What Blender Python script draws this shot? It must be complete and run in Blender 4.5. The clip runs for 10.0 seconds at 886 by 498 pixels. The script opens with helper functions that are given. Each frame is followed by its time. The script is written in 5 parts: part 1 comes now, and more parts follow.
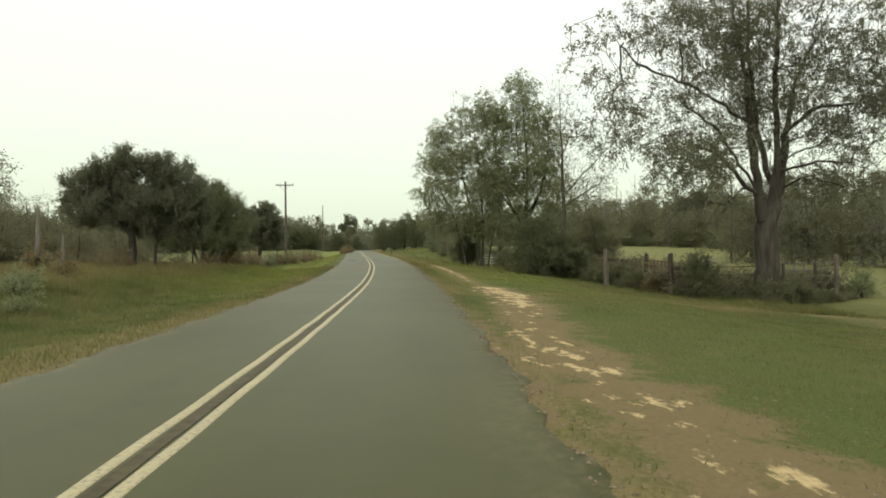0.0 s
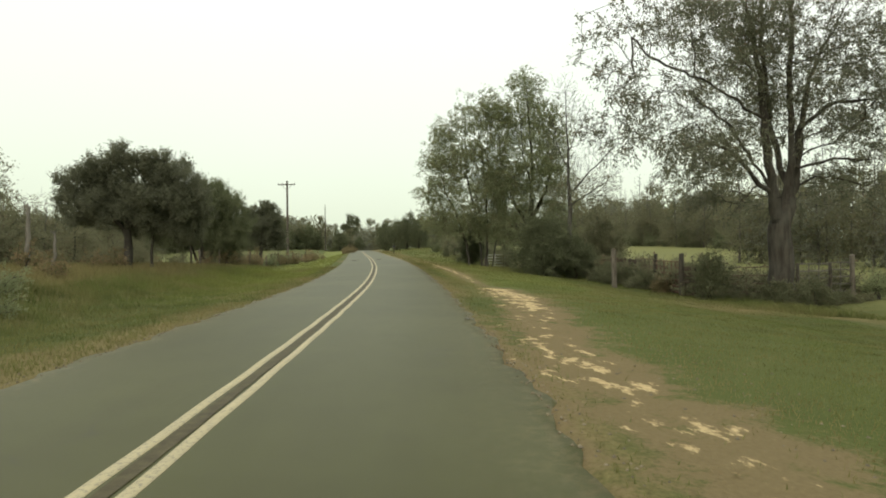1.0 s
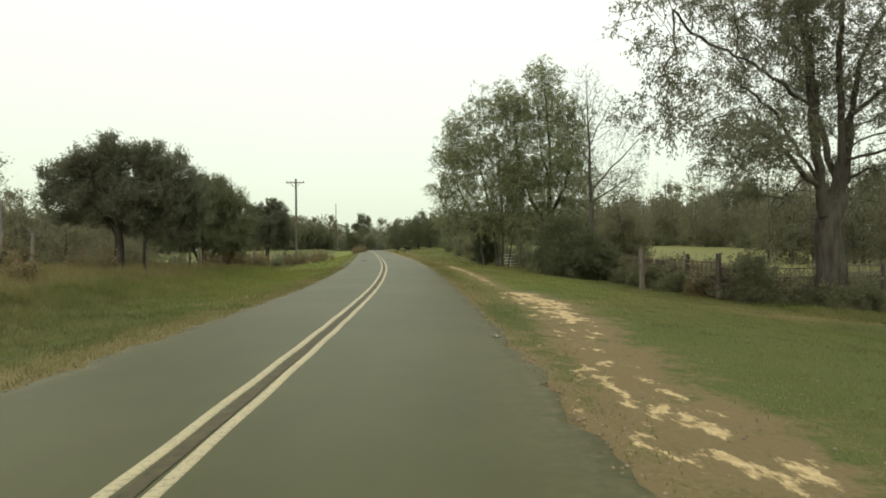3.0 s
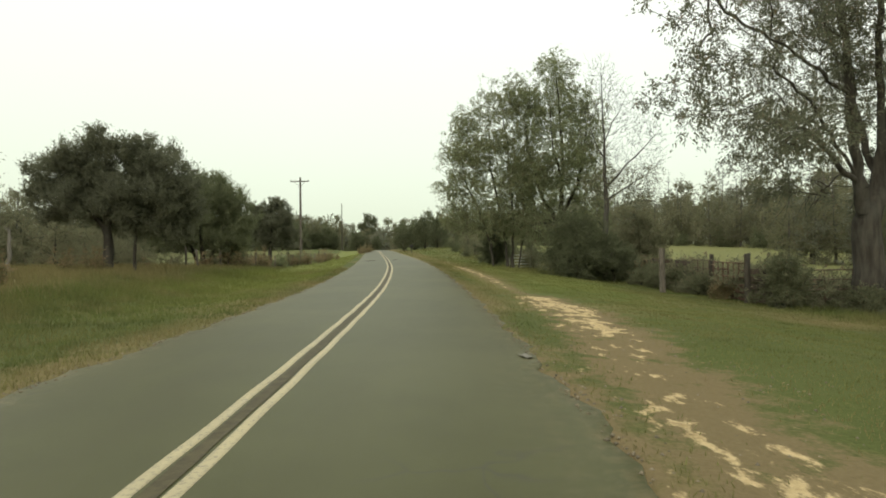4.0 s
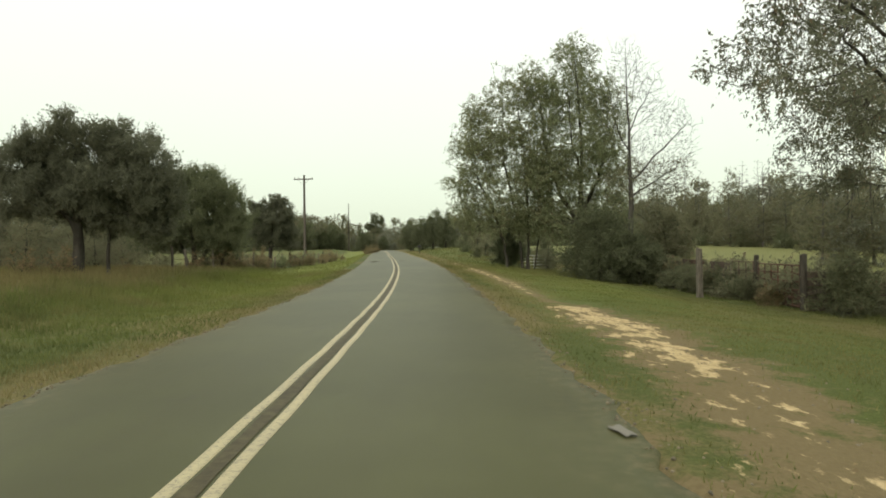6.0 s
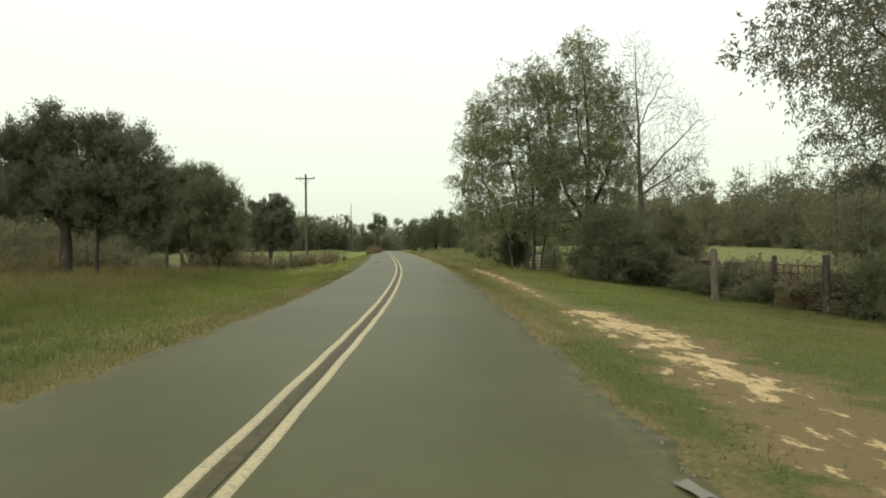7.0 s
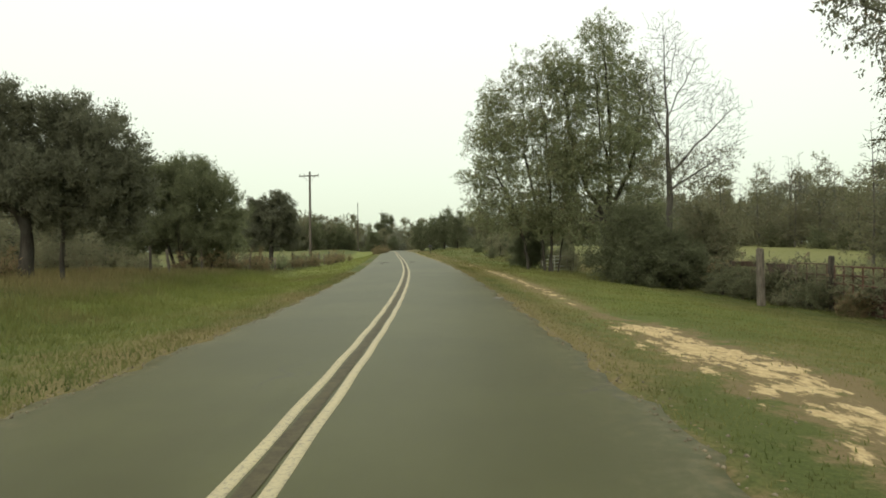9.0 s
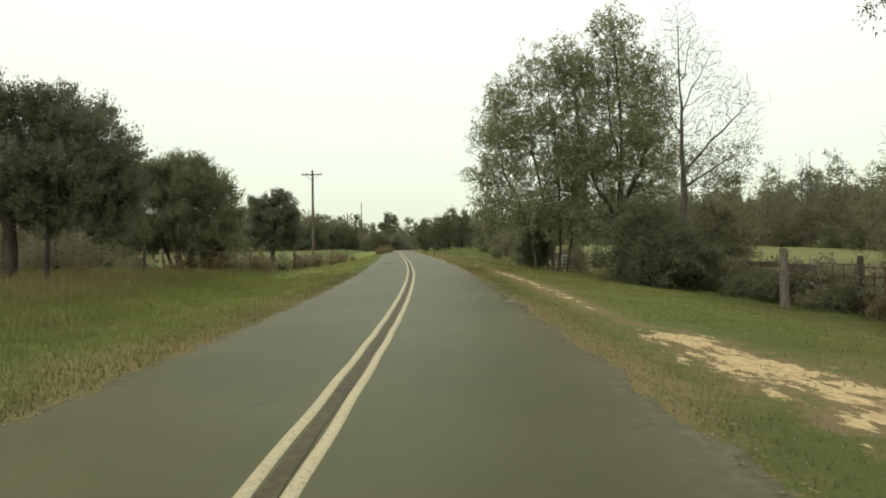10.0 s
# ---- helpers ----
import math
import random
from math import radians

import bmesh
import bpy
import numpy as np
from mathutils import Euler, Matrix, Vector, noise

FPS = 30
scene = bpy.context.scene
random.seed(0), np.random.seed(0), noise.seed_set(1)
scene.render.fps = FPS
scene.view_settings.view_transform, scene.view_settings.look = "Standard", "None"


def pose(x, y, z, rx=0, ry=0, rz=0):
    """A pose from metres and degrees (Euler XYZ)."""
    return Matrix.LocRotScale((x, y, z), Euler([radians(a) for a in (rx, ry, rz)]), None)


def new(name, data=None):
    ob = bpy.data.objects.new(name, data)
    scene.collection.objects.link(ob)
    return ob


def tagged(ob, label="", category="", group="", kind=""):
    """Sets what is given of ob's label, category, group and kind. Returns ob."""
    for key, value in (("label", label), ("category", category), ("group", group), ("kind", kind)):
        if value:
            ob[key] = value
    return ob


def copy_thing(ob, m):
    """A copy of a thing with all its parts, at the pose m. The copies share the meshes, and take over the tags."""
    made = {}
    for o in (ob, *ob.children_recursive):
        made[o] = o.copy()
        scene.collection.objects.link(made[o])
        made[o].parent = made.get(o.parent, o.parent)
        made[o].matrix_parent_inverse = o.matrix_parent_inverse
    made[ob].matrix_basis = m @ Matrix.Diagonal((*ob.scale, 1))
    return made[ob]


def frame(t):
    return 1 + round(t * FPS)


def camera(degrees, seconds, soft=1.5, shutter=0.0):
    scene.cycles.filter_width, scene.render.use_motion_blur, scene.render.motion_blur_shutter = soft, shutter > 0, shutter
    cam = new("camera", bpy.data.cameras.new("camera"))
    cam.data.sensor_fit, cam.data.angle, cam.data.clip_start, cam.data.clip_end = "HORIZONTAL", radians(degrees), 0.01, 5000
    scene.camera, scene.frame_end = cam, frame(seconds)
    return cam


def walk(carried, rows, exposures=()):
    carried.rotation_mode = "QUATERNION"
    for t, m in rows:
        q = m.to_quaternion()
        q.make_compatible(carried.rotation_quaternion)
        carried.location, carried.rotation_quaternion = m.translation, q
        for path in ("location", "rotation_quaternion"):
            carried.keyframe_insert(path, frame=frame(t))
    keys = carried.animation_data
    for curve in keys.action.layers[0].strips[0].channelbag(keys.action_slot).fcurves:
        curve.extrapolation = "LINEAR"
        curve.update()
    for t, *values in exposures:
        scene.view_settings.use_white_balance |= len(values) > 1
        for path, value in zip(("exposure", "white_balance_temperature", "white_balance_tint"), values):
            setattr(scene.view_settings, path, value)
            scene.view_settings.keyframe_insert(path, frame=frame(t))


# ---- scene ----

# ---------------------------------------------------------------- camera
cam = camera(74.0, 10.0, soft=1.8)
EYE = 1.35
WALK = [  # seconds, x, y, pitch, yaw
    (0.0, 0.000, 0.000, 0.05, 0.00), (0.5, -0.040, 0.406, 0.06, 0.11), (1.0, -0.078, 0.820, 0.05, 0.25),
    (1.5, -0.118, 1.220, 0.03, 0.43), (2.0, -0.157, 1.720, 0.03, 0.69), (2.5, -0.202, 2.381, 0.03, 1.01),
    (4.0, -0.433, 4.821, 0.04, 1.95), (4.5, -0.528, 5.714, 0.04, 2.18), (5.0, -0.616, 6.545, 0.03, 2.36),
    (5.5, -0.696, 7.245, 0.05, 2.52), (7.0, -0.870, 8.850, 0.11, 2.94), (7.5, -0.941, 9.475, 0.13, 3.09),
    (8.0, -1.030, 10.180, 0.14, 3.26), (8.5, -1.140, 10.930, 0.13, 3.45), (9.0, -1.235, 11.600, 0.11, 3.63),
    (9.5, -1.325, 12.175, 0.10, 3.81), (10.0, -1.417, 12.693, 0.09, 3.99)]
walk(cam, [(t, pose(x, y, EYE, 90 + pitch, 0.77, yaw)) for t, x, y, pitch, yaw in WALK], exposures=[(0.0, 0.0, 6650, 6), (10.0, 0.0, 6650, 6)])

# ---------------------------------------------------------------- sky and sun
SUN_UP, SUN_TURN = 38.0, 205.0
world = bpy.data.worlds.new("overcast_sky")
scene.world = world
world.use_nodes = True
wn, wl = world.node_tree.nodes, world.node_tree.links
wn.clear()
sky = wn.new("ShaderNodeTexSky")
sky.sky_type, sky.sun_disc = "NISHITA", False
sky.sun_elevation, sky.sun_rotation = radians(SUN_UP), radians(SUN_TURN)
sky.air_density, sky.dust_density = 1.0, 6.0
sky_bg = wn.new("ShaderNodeBackground")
sky_bg.inputs["Strength"].default_value = 0.03
# the closed cloud layer: brightest overhead, a little cooler and dimmer low down
coord = wn.new("ShaderNodeTexCoord")
sep = wn.new("ShaderNodeSeparateXYZ")
ramp = wn.new("ShaderNodeValToRGB")
ramp.color_ramp.elements[0].position, ramp.color_ramp.elements[0].color = 0.0, (0.73, 0.81, 0.65, 1)
ramp.color_ramp.elements[1].position, ramp.color_ramp.elements[1].color = 0.42, (1.0, 1.0, 0.94, 1)
mid = ramp.color_ramp.elements.new(0.16)
mid.color = (0.85, 0.9, 0.765, 1)
cloud = wn.new("ShaderNodeTexNoise")
cloud.inputs["Scale"].default_value, cloud.inputs["Detail"].default_value = 1.6, 4
cmix = wn.new("ShaderNodeMixRGB")
cmix.blend_type, cmix.inputs["Fac"].default_value = "SOFT_LIGHT", 0.18
cloud_bg = wn.new("ShaderNodeBackground")
cloud_bg.inputs["Strength"].default_value = 1.06
both = wn.new("ShaderNodeAddShader")
wout = wn.new("ShaderNodeOutputWorld")
wl.new(coord.outputs["Generated"], sep.inputs[0])
wl.new(sep.outputs["Z"], ramp.inputs["Fac"])
wl.new(coord.outputs["Generated"], cloud.inputs["Vector"])
wl.new(ramp.outputs["Color"], cmix.inputs["Color1"])
wl.new(cloud.outputs["Fac"], cmix.inputs["Color2"])
wl.new(cmix.outputs["Color"], cloud_bg.inputs["Color"])
wl.new(sky.outputs["Color"], sky_bg.inputs["Color"])
wl.new(sky_bg.outputs[0], both.inputs[0])
wl.new(cloud_bg.outputs[0], both.inputs[1])
wl.new(both.outputs[0], wout.inputs["Surface"])

sun_data = bpy.data.lights.new("sun", "SUN")
sun_data.energy, sun_data.angle, sun_data.color = 0.5, radians(35), (1.0, 0.97, 0.9)
sun = new("sun", sun_data)
sun.matrix_world = pose(0, 0, 60, 90 - SUN_UP, 0, 180 - SUN_TURN)


# ---------------------------------------------------------------- materials
def rgb(c):
    return (c[0], c[1], c[2], 1.0)


class Mat:
    """A node material with a few short cuts."""

    def __init__(self, name, rough=0.8, spec=0.3, metal=0.0):
        self.m = bpy.data.materials.new(name)
        self.m.use_nodes = True
        self.n, self.l = self.m.node_tree.nodes, self.m.node_tree.links
        self.b = self.n["Principled BSDF"]
        self.b.inputs["Roughness"].default_value = rough
        self.b.inputs["Specular IOR Level"].default_value = spec
        self.b.inputs["Metallic"].default_value = metal
        self.co = self.n.new("ShaderNodeTexCoord").outputs["Object"]

    def noise(self, scale, detail=4, rough=0.55, vec=None, stretch=None):
        t = self.n.new("ShaderNodeTexNoise")
        t.inputs["Scale"].default_value, t.inputs["Detail"].default_value, t.inputs["Roughness"].default_value = scale, detail, rough
        v = vec or self.co
        if stretch:
            mp = self.n.new("ShaderNodeMapping")
            mp.inputs["Scale"].default_value = stretch
            self.l.new(v, mp.inputs["Vector"])
            v = mp.outputs["Vector"]
        self.l.new(v, t.inputs["Vector"])
        return t.outputs["Fac"]

    def ramp(self, fac, *stops):
        r = self.n.new("ShaderNodeValToRGB").color_ramp
        node = self.n[-1]
        while len(r.elements) < len(stops):
            r.elements.new(0.5)
        for e, (p, c) in zip(r.elements, stops):
            e.position, e.color = p, (rgb(c) if not isinstance(c, (int, float)) else (c, c, c, 1))
        self.l.new(fac, node.inputs["Fac"])
        return node.outputs["Color"]

    def mix(self, fac, a, b, mode="MIX"):
        x = self.n.new("ShaderNodeMixRGB")
        x.blend_type = mode
        for key, val in (("Fac", fac), ("Color1", a), ("Color2", b)):
            if isinstance(val, (int, float)):
                x.inputs[key].default_value = val if key == "Fac" else (val, val, val, 1)
            elif isinstance(val, tuple):
                x.inputs[key].default_value = rgb(val)
            else:
                self.l.new(val, x.inputs[key])
        return x.outputs["Color"]

    def math(self, op, a, b=0.0):
        x = self.n.new("ShaderNodeMath")
        x.operation = op
        for i, val in enumerate((a, b)):
            if isinstance(val, (int, float)):
                x.inputs[i].default_value = val
            else:
                self.l.new(val, x.inputs[i])
        return x.outputs[0]

    def attr(self, name):
        a = self.n.new("ShaderNodeAttribute")
        a.attribute_name = name
        return a.outputs["Fac"]

    def island(self):
        return self.n.new("ShaderNodeNewGeometry").outputs["Random Per Island"]

    def each(self):
        return self.n.new("ShaderNodeObjectInfo").outputs["Random"]

    def colour(self, c):
        if isinstance(c, tuple):
            self.b.inputs["Base Color"].default_value = rgb(c)
        else:
            self.l.new(c, self.b.inputs["Base Color"])
        return self

    def rough(self, f):
        self.l.new(f, self.b.inputs["Roughness"])
        return self

    def bump(self, h, strength=0.4, dist=0.02):
        b = self.n.new("ShaderNodeBump")
        b.inputs["Strength"].default_value, b.inputs["Distance"].default_value = strength, dist
        self.l.new(h, b.inputs["Height"])
        self.l.new(b.outputs["Normal"], self.b.inputs["Normal"])
        return self


def leaf_material(name, dark, light, dry=None, amount=0.0, gloss=0.15, through_light=0.48):
    k = Mat(name, 0.75, gloss)
    big = k.noise(0.35, 3)
    c = k.mix(k.island(), dark, light)
    c = k.mix(k.ramp(big, (0.35, 0.0), (0.7, 0.6)), c, light)
    if dry:
        c = k.mix(k.math("LESS_THAN", k.math("FRACT", k.math("MULTIPLY", k.island(), 37.7)), amount), c, dry)
    k.colour(c)
    thin = k.n.new("ShaderNodeBsdfTranslucent")
    k.l.new(c, thin.inputs["Color"])
    both = k.n.new("ShaderNodeMixShader")
    both.inputs["Fac"].default_value = through_light
    out = k.n["Material Output"]
    k.l.new(k.b.outputs[0], both.inputs[1])
    k.l.new(thin.outputs[0], both.inputs[2])
    k.l.new(both.outputs[0], out.inputs["Surface"])
    return k.m


def bark_material(name, dark, light, scale=6.0):
    k = Mat(name, 0.9, 0.2)
    streak = k.noise(scale, 6, 0.6, stretch=(1, 1, 0.18))
    blotch = k.noise(1.1, 4)
    c = k.mix(k.ramp(streak, (0.3, 0.0), (0.72, 1.0)), dark, light)
    k.colour(k.mix(k.ramp(blotch, (0.45, 0.0), (0.7, 0.5)), c, (0.1, 0.1, 0.085)))
    return k.bump(streak, 0.8, 0.04).m


M = {}
M["leaf_oak"] = leaf_material("leaf_oak", (0.185, 0.212, 0.115), (0.3, 0.326, 0.178), (0.28, 0.225, 0.12), 0.03)
M["leaf_big"] = leaf_material("leaf_big", (0.115, 0.121, 0.078), (0.2, 0.205, 0.136), (0.22, 0.175, 0.11), 0.06)
M["leaf_pale"] = leaf_material("leaf_pale", (0.19, 0.212, 0.118), (0.305, 0.325, 0.18), (0.28, 0.23, 0.13), 0.06)
M["leaf_cedar"] = leaf_material("leaf_cedar", (0.155, 0.162, 0.11), (0.19, 0.197, 0.132), gloss=0.05)
M["leaf_bushy"] = leaf_material("leaf_bushy", (0.15, 0.168, 0.095), (0.2, 0.218, 0.122), gloss=0.05)
M["leaf_wood"] = leaf_material("leaf_wood", (0.182, 0.186, 0.112), (0.24, 0.24, 0.146), (0.245, 0.2, 0.13), 0.08, gloss=0.05)
# distance haze painted into the leaf colour: paler and greyer than the near leaves
M["leaf_hazed"] = leaf_material("leaf_hazed", (0.215, 0.225, 0.165), (0.265, 0.275, 0.2), (0.26, 0.225, 0.16), 0.06, gloss=0.05)
M["leaf_juniper"] = leaf_material("leaf_juniper", (0.125, 0.138, 0.08), (0.168, 0.182, 0.105), gloss=0.05)
M["leaf_dusk"] = leaf_material("leaf_dusk", (0.132, 0.143, 0.083), (0.19, 0.2, 0.115), (0.18, 0.14, 0.085), 0.06, gloss=0.05)
M["leaf_thicket"] = leaf_material("leaf_thicket", (0.182, 0.187, 0.114), (0.245, 0.245, 0.15), (0.25, 0.205, 0.135), 0.09, gloss=0.05)
M["leaf_weed"] = leaf_material("leaf_weed", (0.18, 0.14, 0.08), (0.33, 0.25, 0.145), (0.18, 0.185, 0.09), 0.35, gloss=0.05)
M["bark"] = bark_material("bark", (0.026, 0.023, 0.018), (0.09, 0.08, 0.063))
M["bark_pale"] = bark_material("bark_pale", (0.07, 0.062, 0.05), (0.2, 0.185, 0.155))
M["bark_dead"] = bark_material("bark_dead", (0.11, 0.1, 0.082), (0.27, 0.25, 0.21))
M["bark_bare"] = bark_material("bark_bare", (0.045, 0.042, 0.034), (0.13, 0.12, 0.1))
M["post"] = bark_material("post_wood", (0.07, 0.06, 0.045), (0.24, 0.21, 0.17), 14)
M["post_dark"] = bark_material("dark_post_wood", (0.03, 0.026, 0.02), (0.11, 0.095, 0.075), 14)
M["board"] = bark_material("board_wood", (0.05, 0.04, 0.03), (0.16, 0.125, 0.095), 9)
M["board_red"] = bark_material("red_board_wood", (0.055, 0.038, 0.028), (0.15, 0.098, 0.07), 9)
M["rust_red"] = bark_material("red_rusty_tube", (0.07, 0.04, 0.03), (0.21, 0.115, 0.08), 20)
M["rust"] = bark_material("rusty_tube", (0.06, 0.045, 0.035), (0.2, 0.13, 0.095), 20)
M["pole"] = bark_material("pole_wood", (0.06, 0.05, 0.04), (0.16, 0.135, 0.11), 10)

k = Mat("asphalt", 0.53, 0.42)
k.b.inputs["Specular Tint"].default_value = (0.97, 1.0, 0.64, 1.0)
grain = k.noise(95, 3, 0.7)
patch = k.noise(0.55, 4, 0.6)
track = k.attr("track")
c = k.mix(k.ramp(grain, (0.3, 0.0), (0.72, 1.0)), (0.03, 0.032, 0.008), (0.067, 0.07, 0.022))
c = k.mix(k.ramp(patch, (0.38, 0.0), (0.68, 0.7)), c, (0.074, 0.077, 0.026))
c = k.mix(k.math("MULTIPLY", track, 0.5), c, (0.052, 0.052, 0.017))
worn = k.noise(1.1, 5, 0.6, stretch=(1.9, 0.1, 1))
c = k.mix(k.ramp(worn, (0.4, 0.0), (0.66, 0.55)), c, (0.045, 0.045, 0.014))
stain = k.noise(0.16, 5, 0.65)
c = k.mix(k.ramp(stain, (0.45, 0.0), (0.68, 0.7)), c, (0.086, 0.088, 0.034))
vor = k.n.new("ShaderNodeTexVoronoi")
vor.feature = "DISTANCE_TO_EDGE"
vor.inputs["Scale"].default_value = 0.34
wob = k.n.new("ShaderNodeVectorMath")
wob.operation = "ADD"
wn2 = k.n.new("ShaderNodeTexNoise")
wn2.inputs["Scale"].default_value = 1.3
k.l.new(k.co, wn2.inputs["Vector"])
k.l.new(k.co, wob.inputs[0])
k.l.new(wn2.outputs["Color"], wob.inputs[1])
k.l.new(wob.outputs[0], vor.inputs["Vector"])
crack = k.math("MULTIPLY", k.ramp(vor.outputs["Distance"], (0.0, 1.0), (0.006, 0.0)), k.ramp(k.noise(0.22, 2), (0.52, 0.0), (0.6, 1.0)))
c = k.mix(k.math("MULTIPLY", crack, 0.8), c, (0.035, 0.034, 0.03))
c = k.mix(k.math("MULTIPLY", k.attr("grit"), k.ramp(k.noise(7, 5, 0.7), (0.46, 0.0), (0.66, 0.6))), c, (0.22, 0.17, 0.095))
k.colour(c).bump(grain, 0.35, 0.006)
M["asphalt"] = k.m

k = Mat("line_paint", 0.6, 0.35)
worn = k.ramp(k.noise(26, 6, 0.75), (0.36, 0.75), (0.5, 0.0))
stain = k.noise(1.4, 4)
c = k.mix(k.ramp(stain, (0.35, 0.0), (0.7, 0.6)), (0.47, 0.41, 0.24), (0.38, 0.335, 0.21))
k.colour(k.mix(worn, c, (0.16, 0.155, 0.13)))
M["paint"] = k.m

k = Mat("asphalt_joint", 0.7, 0.3)
k.colour(k.mix(k.ramp(k.noise(9, 5, 0.7), (0.35, 0.0), (0.65, 1.0)), (0.05, 0.042, 0.02), (0.095, 0.082, 0.038)))
M["joint"] = k.m

k = Mat("verge", 0.95, 0.15)
fine, mids, bigs = k.noise(24, 5, 0.7), k.noise(2.2, 5, 0.65), k.noise(0.28, 4)
green = k.mix(k.ramp(fine, (0.3, 0.0), (0.7, 1.0)), (0.048, 0.066, 0.016), (0.112, 0.132, 0.039))
green = k.mix(k.ramp(bigs, (0.35, 0.0), (0.7, 0.7)), green, (0.1, 0.114, 0.038))
green = k.mix(k.math("MULTIPLY", k.attr("fresh"), k.ramp(mids, (0.3, 0.5), (0.7, 1.0))), green, (0.205, 0.235, 0.058))
straw = k.mix(k.ramp(fine, (0.3, 0.0), (0.7, 1.0)), (0.11, 0.092, 0.038), (0.25, 0.208, 0.092))
dry = k.math("ADD", k.attr("dry"), k.math("MULTIPLY", k.math("SUBTRACT", mids, 0.5), 1.1))
c = k.mix(k.ramp(dry, (0.3, 0.0), (0.75, 1.0)), green, straw)
soil = k.mix(fine, (0.12, 0.094, 0.044), (0.25, 0.195, 0.1))
lump = k.noise(1.5, 6, 0.7)
bare = k.math("ADD", k.attr("bare"), k.math("MULTIPLY", k.math("SUBTRACT", lump, 0.5), 1.5))
c = k.mix(k.ramp(bare, (0.42, 0.0), (0.62, 1.0)), c, soil)
sandc = k.mix(k.ramp(k.noise(9, 6, 0.7), (0.3, 0.0), (0.7, 1.0)), (0.36, 0.265, 0.125), (0.68, 0.54, 0.3))
sand = k.math("ADD", k.attr("sand"), k.math("MULTIPLY", k.math("SUBTRACT", k.noise(2.2, 7, 0.66, stretch=(1.5, 0.8, 1)), 0.5), 2.1))
c = k.mix(k.ramp(sand, (0.5, 0.0), (0.62, 1.0)), c, sandc)
c = k.mix(k.math("MULTIPLY", k.attr("pasture"), k.ramp(mids, (0.25, 0.6), (0.75, 0.95))), c, (0.2, 0.205, 0.08))
k.colour(c).bump(fine, 0.7, 0.04)
M["ground"] = k.m

k = Mat("grass_blades", 0.7, 0.2)
tint = k.mix(k.island(), (0.112, 0.14, 0.041), (0.178, 0.205, 0.066))
tint = k.mix(k.ramp(k.noise(0.55, 4, 0.6), (0.42, 0.0), (0.6, 0.5)), tint, (0.19, 0.165, 0.068))
tint = k.mix(k.ramp(k.noise(0.9, 3, 0.6), (0.48, 0.0), (0.64, 0.65)), tint, (0.06, 0.082, 0.024))
tint = k.mix(k.math("MULTIPLY", k.attr("fresh"), 0.8), tint, k.mix(k.island(), (0.17, 0.2, 0.045), (0.29, 0.31, 0.085)))
k.colour(k.mix(k.attr("dry"), tint, k.mix(k.island(), (0.2, 0.165, 0.074), (0.29, 0.242, 0.114))))
blade = k.b.inputs["Base Color"].links[0].from_socket
thin = k.n.new("ShaderNodeBsdfTranslucent")
k.l.new(blade, thin.inputs["Color"])
both = k.n.new("ShaderNodeMixShader")
both.inputs["Fac"].default_value = 0.4
k.l.new(k.b.outputs[0], both.inputs[1])
k.l.new(thin.outputs[0], both.inputs[2])
k.l.new(both.outputs[0], k.n["Material Output"].inputs["Surface"])
M["grass"] = k.m

k = Mat("galvanised", 0.5, 0.5, 0.7)
k.colour(k.mix(k.noise(12, 4), (0.2, 0.2, 0.185), (0.13, 0.1, 0.08)))
M["metal"] = k.m
M["dark_metal"] = Mat("dark_metal", 0.75, 0.2, 0.0).colour((0.05, 0.05, 0.05)).m
M["pale_paint"] = Mat("pale_paint", 0.6, 0.3).colour((0.55, 0.55, 0.5)).m
k = Mat("stone", 0.9, 0.2)
M["scrap"] = Mat("weathered_scrap", 0.85, 0.2).colour((0.2, 0.19, 0.155)).m
M["stone"] = k.colour(k.mix(k.island(), (0.12, 0.105, 0.075), (0.26, 0.22, 0.15))).m
M["leaf_dead"] = leaf_material("leaf_dead", (0.14, 0.105, 0.055), (0.27, 0.205, 0.105), gloss=0.05, through_light=0.15)
M["ceramic"] = Mat("ceramic", 0.3, 0.5).colour((0.35, 0.34, 0.32)).m


# ---------------------------------------------------------------- mesh tools
def mesh_of(name, verts, faces, material=None, smooth=False):
    """A mesh from an array of places and an array of triangles or quads."""
    me = bpy.data.meshes.new(name)
    v, f = np.asarray(verts, np.float32), np.asarray(faces, np.int32)
    me.vertices.add(len(v))
    me.vertices.foreach_set("co", v.ravel())
    me.loops.add(f.size)
    me.loops.foreach_set("vertex_index", f.ravel())
    me.polygons.add(len(f))
    me.polygons.foreach_set("loop_start", np.arange(len(f), dtype=np.int32) * f.shape[1])
    me.polygons.foreach_set("loop_total", np.full(len(f), f.shape[1], np.int32))
    if smooth:
        me.polygons.foreach_set("use_smooth", np.ones(len(f), bool))
    me.update(calc_edges=True)
    if material:
        me.materials.append(material)
    return me


def part(name, bm, material, parent, label=""):
    me = bpy.data.meshes.new(name)
    bm.to_mesh(me)
    bm.free()
    me.materials.append(material)
    ob = new(name, me)
    ob.parent = parent
    return tagged(ob, label)


def part_mesh(name, me, parent, label=""):
    ob = new(name, me)
    ob.parent = parent
    return tagged(ob, label)


